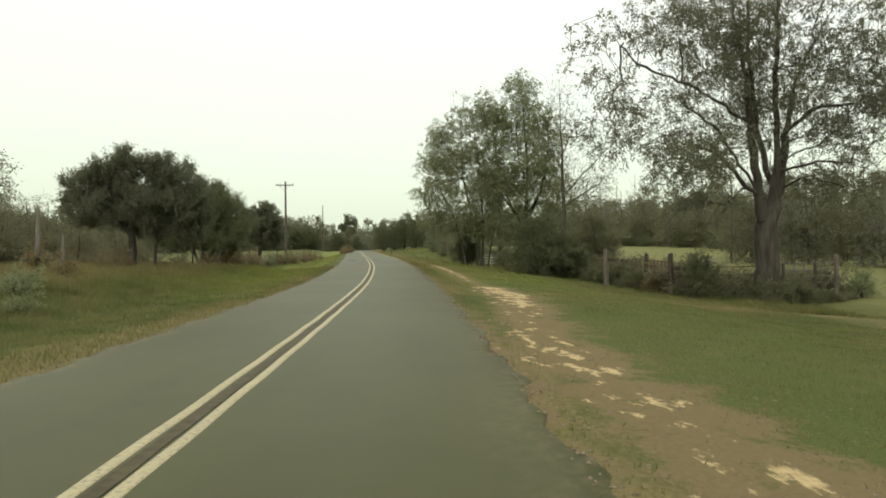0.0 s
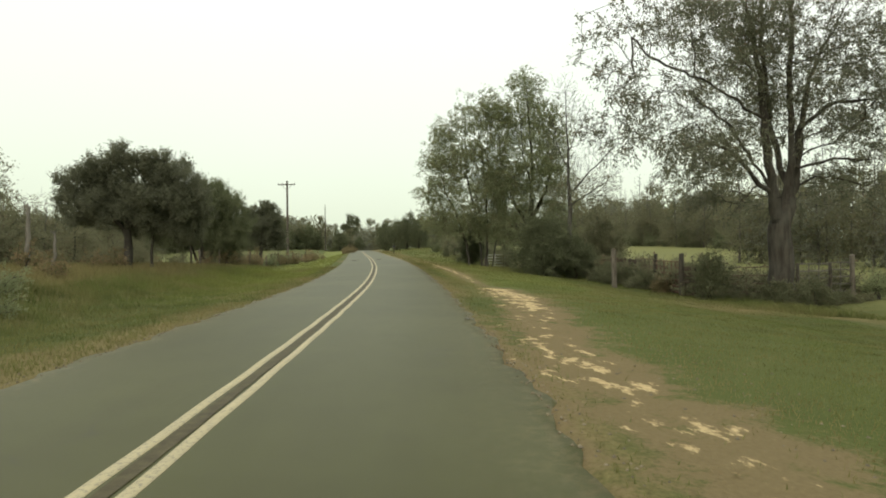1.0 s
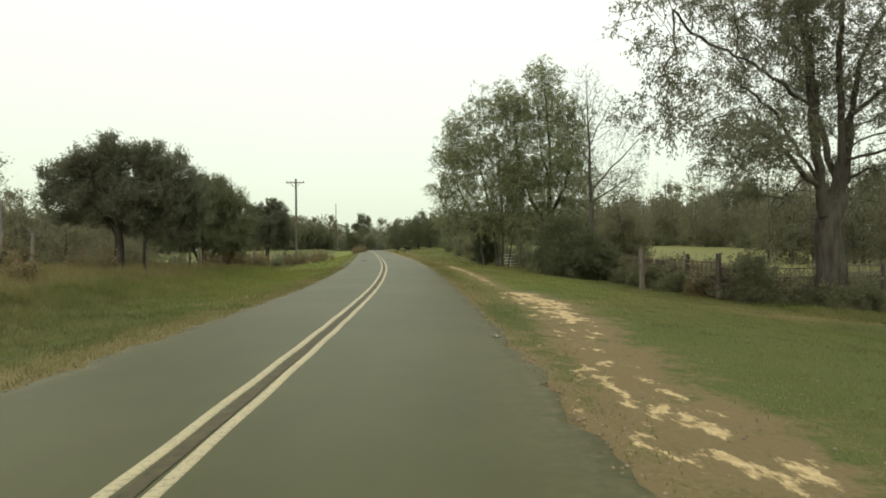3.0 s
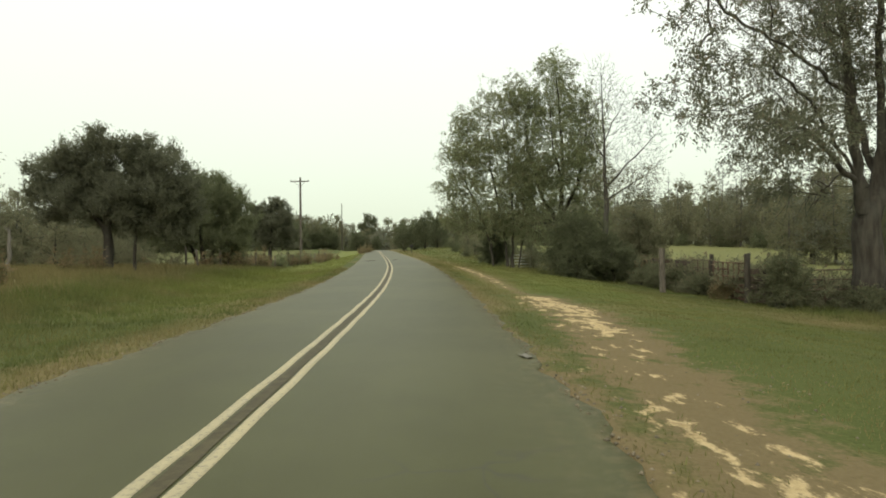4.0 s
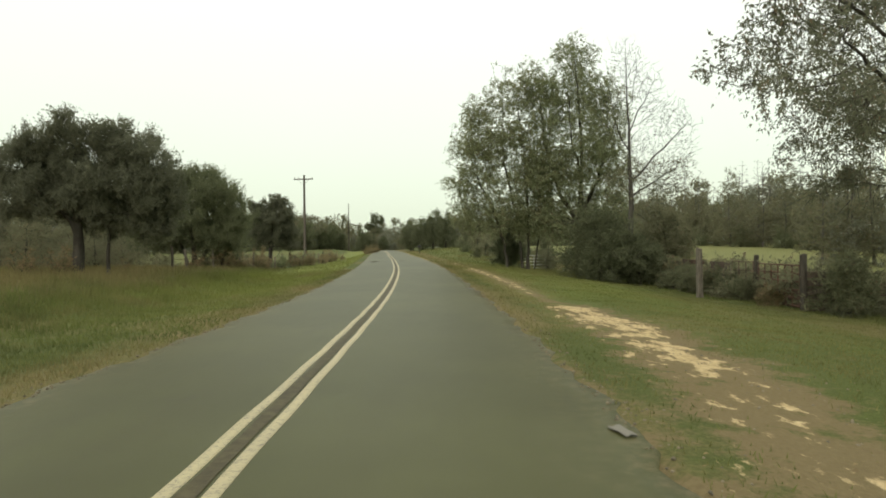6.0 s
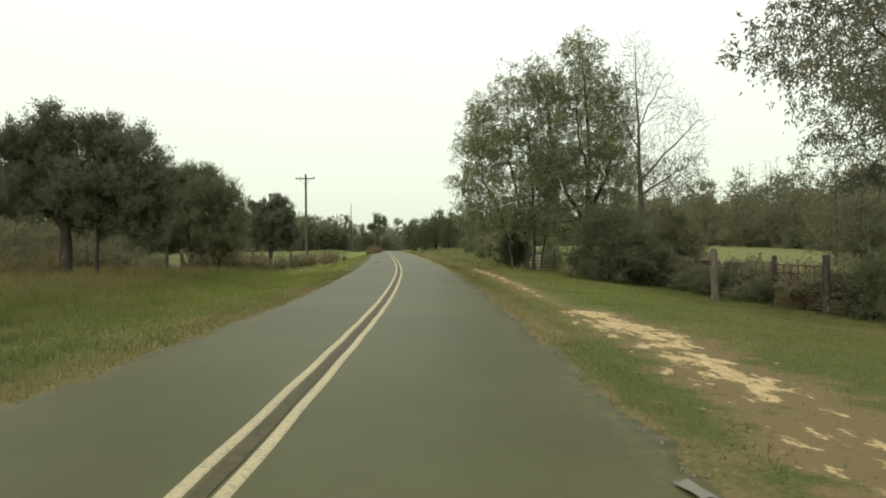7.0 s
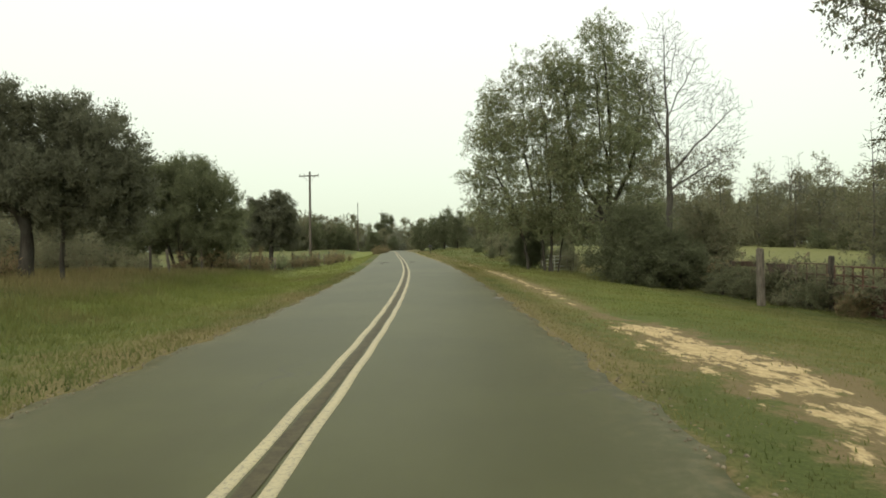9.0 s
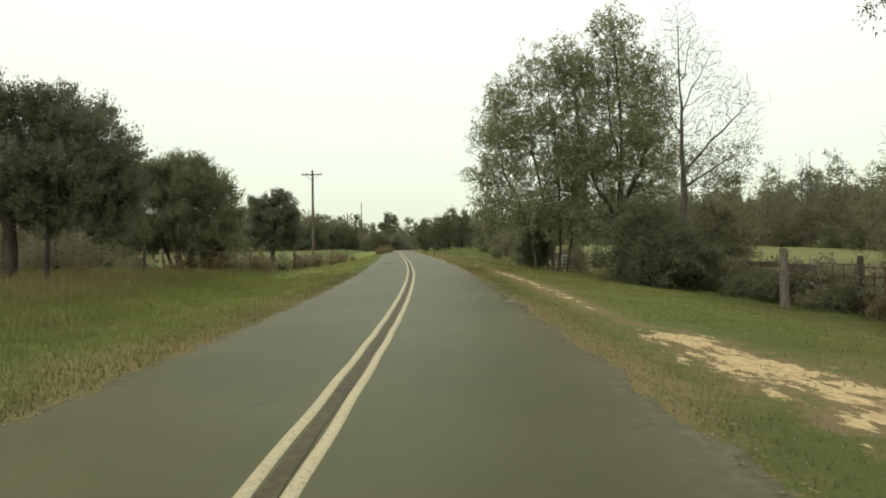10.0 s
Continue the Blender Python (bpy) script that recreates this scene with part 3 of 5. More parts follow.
def build_tree(name, seed, tall, radius, lobes, tips, each, spread, size, leaf, bark, lean=(0, 0), stems=(), twig=0.01,
               droop=0.2, bare=0.0, wander=0.12, step=0.7, power=0.56, slim=0.45, shell=0.42, inner=0.0, split=True, clump=0.9, per=7, clear=0.27, even=0.28,
               spine=None, twigs=4, up=0.0, bald=9.0):
    """A tree at the origin: an Empty at its foot with a trunk, limbs and a crown. spine, stems: the places that the trunk and the main limbs pass; bald: the height, in trunks, above which no leaf is left."""
    rng = np.random.default_rng(seed)
    h = np.linspace(0, 1, max(5, int(tall / 0.6)))
    trunk = np.stack([lean[0] * h ** 1.5 + 0.10 * np.sin(5 * h + seed), lean[1] * h ** 1.5 + 0.10 * np.cos(4 * h + seed) - 0.10, -0.15 + h * tall], -1)
    trunk[0, :2] = trunk[1, :2]
    if spine:
        way = np.array(spine, float)
        zs = np.linspace(-0.2, way[-1, 2], max(6, int(way[-1, 2] / 0.5)))
        trunk = np.stack([np.interp(zs, way[:, 2], way[:, c]) for c in (0, 1)] + [zs], -1) + rng.normal(0, 0.03, (len(zs), 3)) * [1, 1, 0]
    pts = lobe_points(rng, lobes, tips, shell, clump, per, even)
    pts = pts[pts[:, 2] > 0.12]
    pos, par, load, ends, first = skeleton_of(rng, trunk, pts, step, wander, stems, clear)
    n = len(pos)
    rad = np.maximum(radius * (load / load[0]) ** power, twig)
    rad = rad * (1 + 0.28 * np.exp(-np.clip(pos[:, 2], 0, 9) / 0.45) * (rad > radius * 0.5))
    for _ in range(3):
        rad[1:len(trunk) - 1] = (rad[:len(trunk) - 2] + 2 * rad[1:len(trunk) - 1] + rad[2:len(trunk)]) / 4
    root = new(name)
    # which limb each place belongs to: 0 is the trunk
    limb = np.zeros(n, int)
    for i in range(first, n):
        limb[i] = limb[par[i]] or (i if load[i] >= max(4, 0.006 * load[0]) and split else 0)
    kids, own = np.arange(1, n), np.arange(1, n) >= len(trunk)
    for g in np.unique(limb):
        sel = kids[(limb[kids] == g) & own]
        if len(sel) == 0 and g:
            continue
        r0 = np.minimum(rad[par[sel]], rad[sel] * 1.4)
        fat = rad[sel] > 0.06
        pieces = [tube(pos[:len(trunk)], rad[:len(trunk)], 12)] if g == 0 else []
        thin = rad[sel] < 0.03
        for pick, sides in ((fat, 10), (~fat & ~thin, 5), (thin, 3)):
            q = sel[pick]
            if len(q):
                pieces.append(frusta(pos[par[q]], pos[q] + (pos[q] - pos[par[q]]) * 0.04, r0[pick], rad[q], sides))
        v, f = merge(pieces)
        word = "trunk" if g == 0 else "limb"
        part_mesh(word, mesh_of(word, v, f, bark, True), root)
    leafy = ends[(rng.uniform(0, 1, len(ends)) >= bare) & (pos[ends, 2] < bald * tall)]
    if inner:
        mids = kids[(load[kids] <= 3) & (rng.uniform(0, 1, len(kids)) < inner) & (pos[kids, 2] > pts[:, 2].min())]
        leafy = np.concatenate([leafy, mids])
    if each and len(leafy):
        out = pos[leafy] - pos[par[leafy]]
        out /= np.linalg.norm(out, axis=1)[:, None] + 1e-6
        v, f = sprays_at(rng, pos[leafy], out, each, 2.2 * float(np.mean(spread)), size, droop, slim, twigs, up)
        part_mesh("crown", mesh_of("crown", v, f, leaf), root)
    return root


def place(ob, x, y, turn=0.0, scale=1.0, sink=0.05):
    ob.matrix_basis = pose(x, y, ground_z(x, y) - sink, 0, 0, turn) @ Matrix.Diagonal((scale, scale, scale, 1))
    return ob


def big_roadside_tree():
    t = build_tree("oak_tree", 11, 19, 0.56,
                   [(-12.0, -11.8, 9.8, 0.8, 0.8, 0.7), (-11.0, -10.4, 9.2, 1.4, 1.5, 1.3), (-11.2, -8.7, 7.2, 0.9, 1.0, 0.9), (-9.8, -8.8, 8.3, 1.4, 1.6, 1.2), (-10.6, -10.8, 6.3, 0.8, 0.9, 0.5),
                    (-8.3, -5.0, 7.8, 1.1, 1.3, 1.2), (-8.6, -7.4, 11.4, 1.8, 1.8, 1.4), (-7.4, -6.8, 6.9, 1.3, 1.5, 0.9), (-6.4, -2.8, 9.6, 2.2, 2.4, 1.6),
                    (-5.4, -3.6, 7.0, 2.0, 2.4, 1.4), (-5.2, -4.4, 6.8, 1.8, 2.0, 1.3), (-4.2, -3.3, 10.4, 1.7, 1.9, 1.5), (-4.5, -3.0, 13.4, 3.0, 3.0, 2.4), (-2.4, -2.7, 12.9, 2.0, 2.0, 1.8),
                    (-3.6, -1.6, 7.6, 2.4, 2.4, 1.6), (3.4, -1, 8.4, 2.6, 2.6, 1.8), (4.6, -1.5, 10.5, 2.6, 2.6, 2.4), (6.6, -1.0, 12.5, 2.6, 2.6, 2.4),
                    (-1, 0, 16.5, 4.6, 5, 4.4), (3.4, 0, 13, 4.2, 4.6, 5), (6.2, 0, 10, 3, 3.4, 2.8), (0, 0, 10.2, 4.2, 4.5, 3), (1.6, 0, 20, 4.2, 4.4, 3.4), (-2.6, -0.5, 6.9, 2.6, 2.4, 1.5),
                    (2.8, 0, 6.6, 2.6, 2.4, 1.8), (-3.4, 0.5, 5.4, 2.2, 2.2, 1.4), (5.6, 0.4, 6.2, 2.2, 2.2, 2.0), (1.2, 1.2, 5.2, 2.6, 2.0, 1.4), (-1.0, 0.5, 12.6, 4.2, 4.2, 2.4)],
                   5200, 36, (0.22, 0.22, 0.21), 0.105, M["leaf_big"], M["bark"], bare=0.08, wander=0.15, twig=0.009, power=0.68, shell=0.6, clump=0.8, per=9, even=0.42, droop=0.75,
                   spine=[(0.2, 0, 0), (0.15, 0, 2.5), (0.1, 0, 4.2), (0.5, 0, 4.9), (0.72, 0, 7.5), (0.68, 0, 11.2), (0.81, 0, 14.1), (1.0, 0.2, 17), (1.0, 0.4, 19)],
                   stems=(((-0.05, -0.1, 3.9), (-0.2, -0.2, 4.7), (-0.8, -0.5, 8.3), (-1.1, -0.7, 11.3), (-1.7, -0.8, 13.9), (-2.2, -0.8, 17), (-2.4, -0.6, 19)),
                          ((0.55, 0.1, 5.2), (1.0, 0.3, 6), (1.46, 0.5, 8.6), (2.1, 0.7, 11.5), (3.0, 0.9, 13.3), (4.4, 1, 15.5)),
                          ((0.5, 0.3, 6.2), (0.1, 0.6, 9), (-0.2, 0.9, 13), (-0.1, 1.0, 18)),
                          ((-1.0, -0.6, 9.3), (-4.7, -3.2, 10.3), (-8.6, -6.6, 10.4), (-10, -8.2, 10.9)),
                          ((-0.6, -0.3, 6.0), (-3.3, -1.7, 8.9), (-5.3, -3.2, 9.5), (-6.6, -4.2, 10.9)),
                          ((-0.4, -0.3, 5.4), (-1.5, -0.6, 6.5), (-3.0, -1.2, 7.8), (-5.8, -2.2, 8.2)),
                          ((0.7, 0, 12), (2.7, 0, 12.7), (4.7, 0.3, 13.5), (6.5, 0.4, 14)),
                          ((1.2, 0.4, 8.8), (3.0, 0.3, 10.2), (5.5, 0.6, 10.4)), ((0.7, 0, 6.8), (2.4, -0.2, 7.3), (4.4, -0.3, 7.2))))
    place(t, 16.5, 30.2)
    return tagged(t, "tall spreading oak tree with thin grey-green autumn leaves", "tree")


def main_tree():
    t = build_tree("hardwood_tree", 5, 15, 0.33,
                   [(-0.4, 0, 15.5, 1.9, 1.9, 1.5), (-0.2, 0.3, 13.8, 2.6, 2.4, 1.8), (1.6, -0.3, 13, 1.6, 1.8, 1.6), (2.2, 0.2, 11, 1.4, 1.8, 2.0), (-2.2, 0.4, 12.6, 2.0, 2.2, 1.9), (-3.2, 0.5, 10.5, 1.9, 2.0, 1.7),
                    (0, 0, 10.5, 3.0, 2.8, 2.2), (1.9, -0.3, 8.2, 2.0, 2.2, 1.8), (-2.0, 0.2, 8.0, 2.4, 2.4, 1.8), (0.4, -0.2, 6.6, 2.8, 2.6, 1.6), (2.2, -0.3, 5.6, 1.7, 1.8, 1.4), (-2.0, 0.3, 5.0, 2.4, 2.2, 1.5), (0.6, -0.5, 3.8, 2.6, 2.2, 1.4), (-1.9, -0.4, 3.4, 2.2, 1.8, 1.0), (2.2, -0.6, 3.6, 1.8, 1.8, 1.4), (-2.9, 0, 6.6, 1.8, 2.0, 1.4), (0.4, -1.2, 8.8, 2.2, 1.8, 1.6), (-2.8, 0.3, 13.7, 1.6, 1.6, 1.4)],
                   3700, 25, (0.22, 0.22, 0.2), 0.135, M["leaf_oak"], M["bark"], wander=0.13, bare=0.04, inner=0.02, power=0.6, clump=0.85, per=9, even=0.4, droop=0.3,
                   spine=[(0, 0, 0), (-0.1, 0, 4), (0.1, 0, 9), (-0.2, 0, 14), (-0.3, 0, 15.4)],
                   stems=(((-0.1, 0, 3.6), (-1.4, 0.3, 6), (-2.6, 0.4, 10), (-2.8, 0.4, 12.6)), ((0, 0, 4.6), (1.2, -0.2, 7), (1.9, -0.2, 11), (1.8, -0.2, 13)), ((0.1, 0, 7), (-0.7, -0.6, 9.5), (-1, -0.7, 13.5))))
    place(t, 7.25, 50.4)
    return tagged(t, "tall leafy hardwood tree with dull green crown", "tree")


def second_tree():
    t = build_tree("hardwood_tree", 8, 11, 0.2,
                   [(-1.6, 0, 13.2, 1.5, 1.6, 1.4), (-3.1, 0.2, 11.4, 1.6, 1.8, 1.6), (-0.2, 0, 11.8, 1.8, 1.8, 1.8), (-4.2, 0, 9.2, 1.4, 1.8, 1.6), (-1.8, -0.2, 9.6, 2.2, 2.2, 1.8), (0.6, 0, 9.0, 1.8, 2.0, 1.8),
                    (-4.4, 0.2, 6.8, 1.4, 1.8, 1.5), (-2.4, 0, 7.0, 2.0, 2.2, 1.6), (-0.2, -0.3, 6.4, 2.0, 2.2, 1.6), (-4.2, 0, 4.4, 1.7, 1.8, 1.1), (-2.0, 0, 4.5, 2.2, 2.0, 1.2), (0.4, 0, 4.3, 2.2, 2.0, 1.3), (-1.0, -0.4, 3.4, 2.6, 1.8, 0.8), (-3.6, -0.3, 3.7, 2.2, 1.8, 0.9), (-1.6, -0.5, 4.2, 2.4, 1.8, 1.1), (0.8, -0.4, 3.6, 2.2, 1.8, 0.9), (1.2, 0, 7.2, 1.8, 2.0, 1.6), (-3.2, -0.3, 5.8, 2.0, 1.8, 1.3), (-2.9, 0.2, 9.0, 2.0, 2.0, 1.6), (0.3, 0, 13.6, 1.5, 1.6, 1.5)],
                   3600, 25, (0.22, 0.22, 0.2), 0.13, M["leaf_pale"], M["bark"], wander=0.14, bare=0.06, clump=0.85, per=9, even=0.4, power=0.6, droop=0.3,
                   spine=[(0, 0, 0), (0.1, 0, 4), (-0.2, 0, 9), (-0.6, 0, 12)],
                   stems=(((-0.35, 0.1, -0.2), (-0.6, 0.1, 3), (-1.6, 0.2, 8), (-1.7, 0.2, 12.5)), ((0.45, 0.2, -0.2), (0.9, 0.2, 3.2), (0.9, 0.2, 8)), ((1.3, -0.2, -0.3), (1.5, -0.2, 2.5), (1.4, -0.2, 6)), ((-1.3, 0, -0.3), (-1.9, 0.1, 3), (-3.6, 0.1, 7), (-3.9, 0.1, 9.5))))
    place(t, 3.4, 50.8)
    return tagged(t, "slender many-stemmed tree with pale thinning leaves in a clump", "tree")


def bare_tree():
    t = build_tree("bare_tree", 21, 14, 0.16,
                   [(-0.1, 0, 13.0, 1.1, 1.2, 1.7), (0.9, 0.2, 11.6, 1.3, 1.3, 1.6), (1.9, 0, 10.0, 1.4, 1.4, 1.4), (3.0, -0.2, 9.1, 0.9, 1.0, 1.1), (3.1, 0, 7.7, 0.9, 1.0, 0.8), (2.2, 0.2, 6.6, 1.4, 1.4, 1.2),
                    (-0.9, 0, 10.2, 0.9, 1.1, 2.2), (0.6, 0, 8.0, 1.6, 1.5, 1.4), (0, 0, 6.0, 1.6, 1.4, 1.2), (2.0, 0, 5.4, 1.2, 1.2, 0.7)],
                   2600, 12, (0.2, 0.2, 0.18), 0.11, M["leaf_wood"], M["bark_bare"], bare=0.55, bald=0.52, wander=0.09, twig=0.0075, power=0.63, even=0.75, clear=0.3,
                   spine=[(0, 0, 0), (0.05, 0, 5), (-0.02, 0, 9), (-0.15, 0, 13.6)],
                   stems=(((0.1, 0, 6.0), (1.2, 0, 7.2), (2.4, 0, 8.4), (3.6, -0.1, 9.7)), ((0.05, 0, 5.2), (1.3, 0.2, 5.9), (2.8, 0.2, 6.8)), ((0, 0, 8.6), (0.7, 0.1, 10.4), (1.5, 0.2, 11.8)), ((0, 0, 7.6), (-0.8, 0.1, 9.6), (-1.1, 0.1, 11.6)), ((0, 0, 10.4), (0.4, 0, 12), (0.5, 0, 13.6))))
    place(t, 9.2, 44.9, 0, 1.06)
    return tagged(t, "nearly bare pale-barked tree beside the leafy clump", "tree")


def bush(name, seed, wide, tall, tips, leaf, each=70, size=0.12, spread=0.2, label="", cat="bush", up=0.25):
    t = build_tree(name, seed, tall * 0.8, 0.05 + 0.015 * tall,
                   [(0, 0, tall * 0.28, wide * 0.5, wide * 0.5, tall * 0.27), (wide * 0.06, 0, tall * 0.52, wide * 0.42, wide * 0.42, tall * 0.28), (-wide * 0.05, 0, tall * 0.78, wide * 0.25, wide * 0.25, tall * 0.2)],
                   tips, each, (spread, spread, spread), size, leaf, M["bark"], droop=-0.1, slim=0.42, inner=0.06, split=False, step=0.5, up=up, even=0.5)
    return tagged(t, label, cat)


def left_big_tree():
    t = build_tree("cedar_tree", 31, 5.4, 0.2,
                   [(-2.2, 0, 4.2, 1.0, 1.6, 1.1), (-1.9, 0.2, 5.0, 0.9, 1.2, 0.75), (-0.9, 0, 5.2, 1.0, 1.4, 0.8), (0.1, -0.3, 5.5, 0.9, 1.2, 0.65), (1.2, 0.2, 5.2, 0.9, 1.4, 0.8), (2.2, 0, 5.0, 0.9, 1.3, 0.9), (3.0, 0, 4.2, 0.9, 1.4, 1.0),
                    (3.1, 0.3, 3.2, 0.8, 1.3, 0.9), (2.8, 0.4, 2.4, 0.8, 1.2, 0.7), (2.7, 0.3, 1.8, 0.8, 1.1, 0.5), (0, 0, 4.0, 1.8, 1.9, 1.3), (-1.4, 0, 3.2, 1.5, 1.7, 0.9), (1.6, 0, 3.6, 1.6, 1.9, 1.2), (0.6, 0.3, 2.7, 1.4, 1.5, 0.8), (1.5, 0.4, 2.2, 0.9, 1.2, 0.5),
                    (-2.3, 0, 2.8, 0.8, 1.3, 0.6), (-0.6, 0, 2.5, 1.2, 1.3, 0.6)],
                   3500, 66, (0.21, 0.21, 0.21), 0.08, M["leaf_cedar"], M["bark"], wander=0.13, droop=-0.1, inner=0.05, power=0.62, shell=0.33, clump=0.46, per=20, clear=0.4, even=0.14, slim=0.5, twigs=3, up=0.75,
                   spine=[(0, 0, 0), (0.03, 0, 1.6), (-0.05, 0, 3), (0, 0, 5.4)],
                   stems=(((0, 0, 1.9), (-1.0, 0, 3), (-1.9, 0.1, 4.4)), ((0, 0, 2.2), (0.9, 0.1, 3.4), (1.2, 0.1, 4.8))))
    v, f = tube(np.array([[1.2, 0.1, -0.2], [1.17, 0.1, 0.7], [1.22, 0.12, 1.6], [1.1, 0.15, 2.6], [0.8, 0.1, 3.6]]), np.array([0.085, 0.07, 0.065, 0.06, 0.04]), 9)
    part_mesh("trunk", mesh_of("trunk", v, f, M["bark"], True), t)
    place(t, -15.4, 29.1, 0, 0.94)
    return tagged(t, "broad dark evergreen cedar tree on the field edge", "tree")


def left_bushy_tree():
    t = build_tree("cedar_tree", 33, 5.2, 0.17,
                   [(0, 0, 4.4, 2.2, 2.2, 1.4), (-1.6, 0, 4.3, 1.4, 1.8, 1.2), (1.6, 0, 4.2, 1.4, 1.8, 1.1), (2.5, 0, 3.0, 1.0, 1.5, 1.1), (-2.7, 0, 2.8, 1.2, 1.6, 1.1), (0, 0, 2.6, 2.6, 2.4, 1.3), (-1.8, 0, 1.7, 1.8, 1.8, 0.8),
                    (1.6, 0, 1.6, 1.8, 1.8, 0.8), (0.2, 0, 5.4, 1.3, 1.2, 0.5), (-1.2, 0, 5.1, 0.8, 1.0, 0.5), (1.4, 0, 5.0, 0.7, 1.0, 0.5)],
                   2400, 64, (0.24, 0.24, 0.24), 0.11, M["leaf_bushy"], M["bark"], droop=-0.3, inner=0.04, slim=0.32, clump=0.5, per=8, even=0.22, power=0.62, twigs=4, up=1.1, clear=0.12,
                   stems=(((0.3, 0, 0.3), (1.2, 0.2, 2.4), (1.5, 0.2, 4)), ((-0.3, 0, 0.3), (-1.3, 0.1, 2.6), (-1.5, 0.1, 4.2))))
    place(t, -17.1, 42.0)
    return tagged(t, "bushy feathery-topped cedar tree by the wire fence", "tree")


def left_round_tree():
    t = build_tree("cedar_tree", 35, 5.6, 0.17,
                   [(0.2, 0, 5.7, 1.2, 1.2, 0.8), (-0.9, 0, 4.9, 1.1, 1.3, 0.9), (1.0, 0, 4.5, 1.1, 1.3, 1.0), (0, 0, 3.9, 1.9, 1.7, 1.1), (1.4, 0, 3.1, 1.0, 1.3, 0.9), (-1.4, 0, 3.3, 1.1, 1.3, 0.8), (1.3, 0, 2.1, 0.9, 1.2, 0.6), (-0.6, 0, 2.4, 1.3, 1.3, 0.7)],
                   1000, 84, (0.16, 0.16, 0.15), 0.11, M["leaf_cedar"], M["bark"], inner=0.03, clump=0.45, per=8, even=0.2, power=0.62, twigs=5, up=0.4, slim=0.5, droop=0.0)
    place(t, -18.1, 58.5)
    return tagged(t, "rounded dark cedar tree near the utility pole", "tree")


def left_light_tree():
    t = build_tree("hardwood_tree", 38, 5.0, 0.12,
                   [(0, 0, 4.4, 1.9, 1.9, 1.9), (0.4, 0, 2.6, 1.9, 1.9, 1.1)],
                   300, 40, (0.3, 0.3, 0.26), 0.16, M["leaf_oak"], M["bark"], bare=0.1)
    place(t, -25.2, 67, 0, 0.95)
    return tagged(t, "small olive-green tree behind the wire fence", "tree")


def road_end_pine():
    t = build_tree("pine_tree", 41, 15, 0.3,
                   [(0, 0, 13.6, 3.4, 3.4, 1.6), (-1.4, 0, 11, 3.4, 3, 1.8), (1.5, 0, 8.6, 3.4, 2.8, 2.2), (0, 0, 15.4, 2.2, 2, 1.2), (0, 0, 5, 3.4, 3, 2.4)],
                   320, 50, (0.6, 0.6, 0.4), 0.42, M["leaf_juniper"], M["bark"], split=False, step=1.2)
    place(t, -40.5, 255)
    return tagged(t, "tall dark pine standing above the distant tree line", "tree")


big_roadside_tree(), main_tree(), second_tree(), bare_tree(), left_big_tree(), left_bushy_tree(), left_round_tree(), left_light_tree(), road_end_pine()


# woods: a few kinds grown once and then repeated
def spread_copies(kinds, spots, rng):
    used = set()
    for x, y, s in spots:
        k = rng.randrange(len(kinds))
        m = pose(x, y, ground_z(x, y) - 0.1, 0, 0, rng.uniform(0, 360))
        if k in used:
            c = copy_thing(kinds[k], m)
        else:
            used.add(k)
            c = kinds[k]
            c.matrix_basis = m
        c.scale = (s, s, s * rng.uniform(0.9, 1.1))
    for k, t in enumerate(kinds):
        if k not in used:
            place(t, -60 - k, 140)


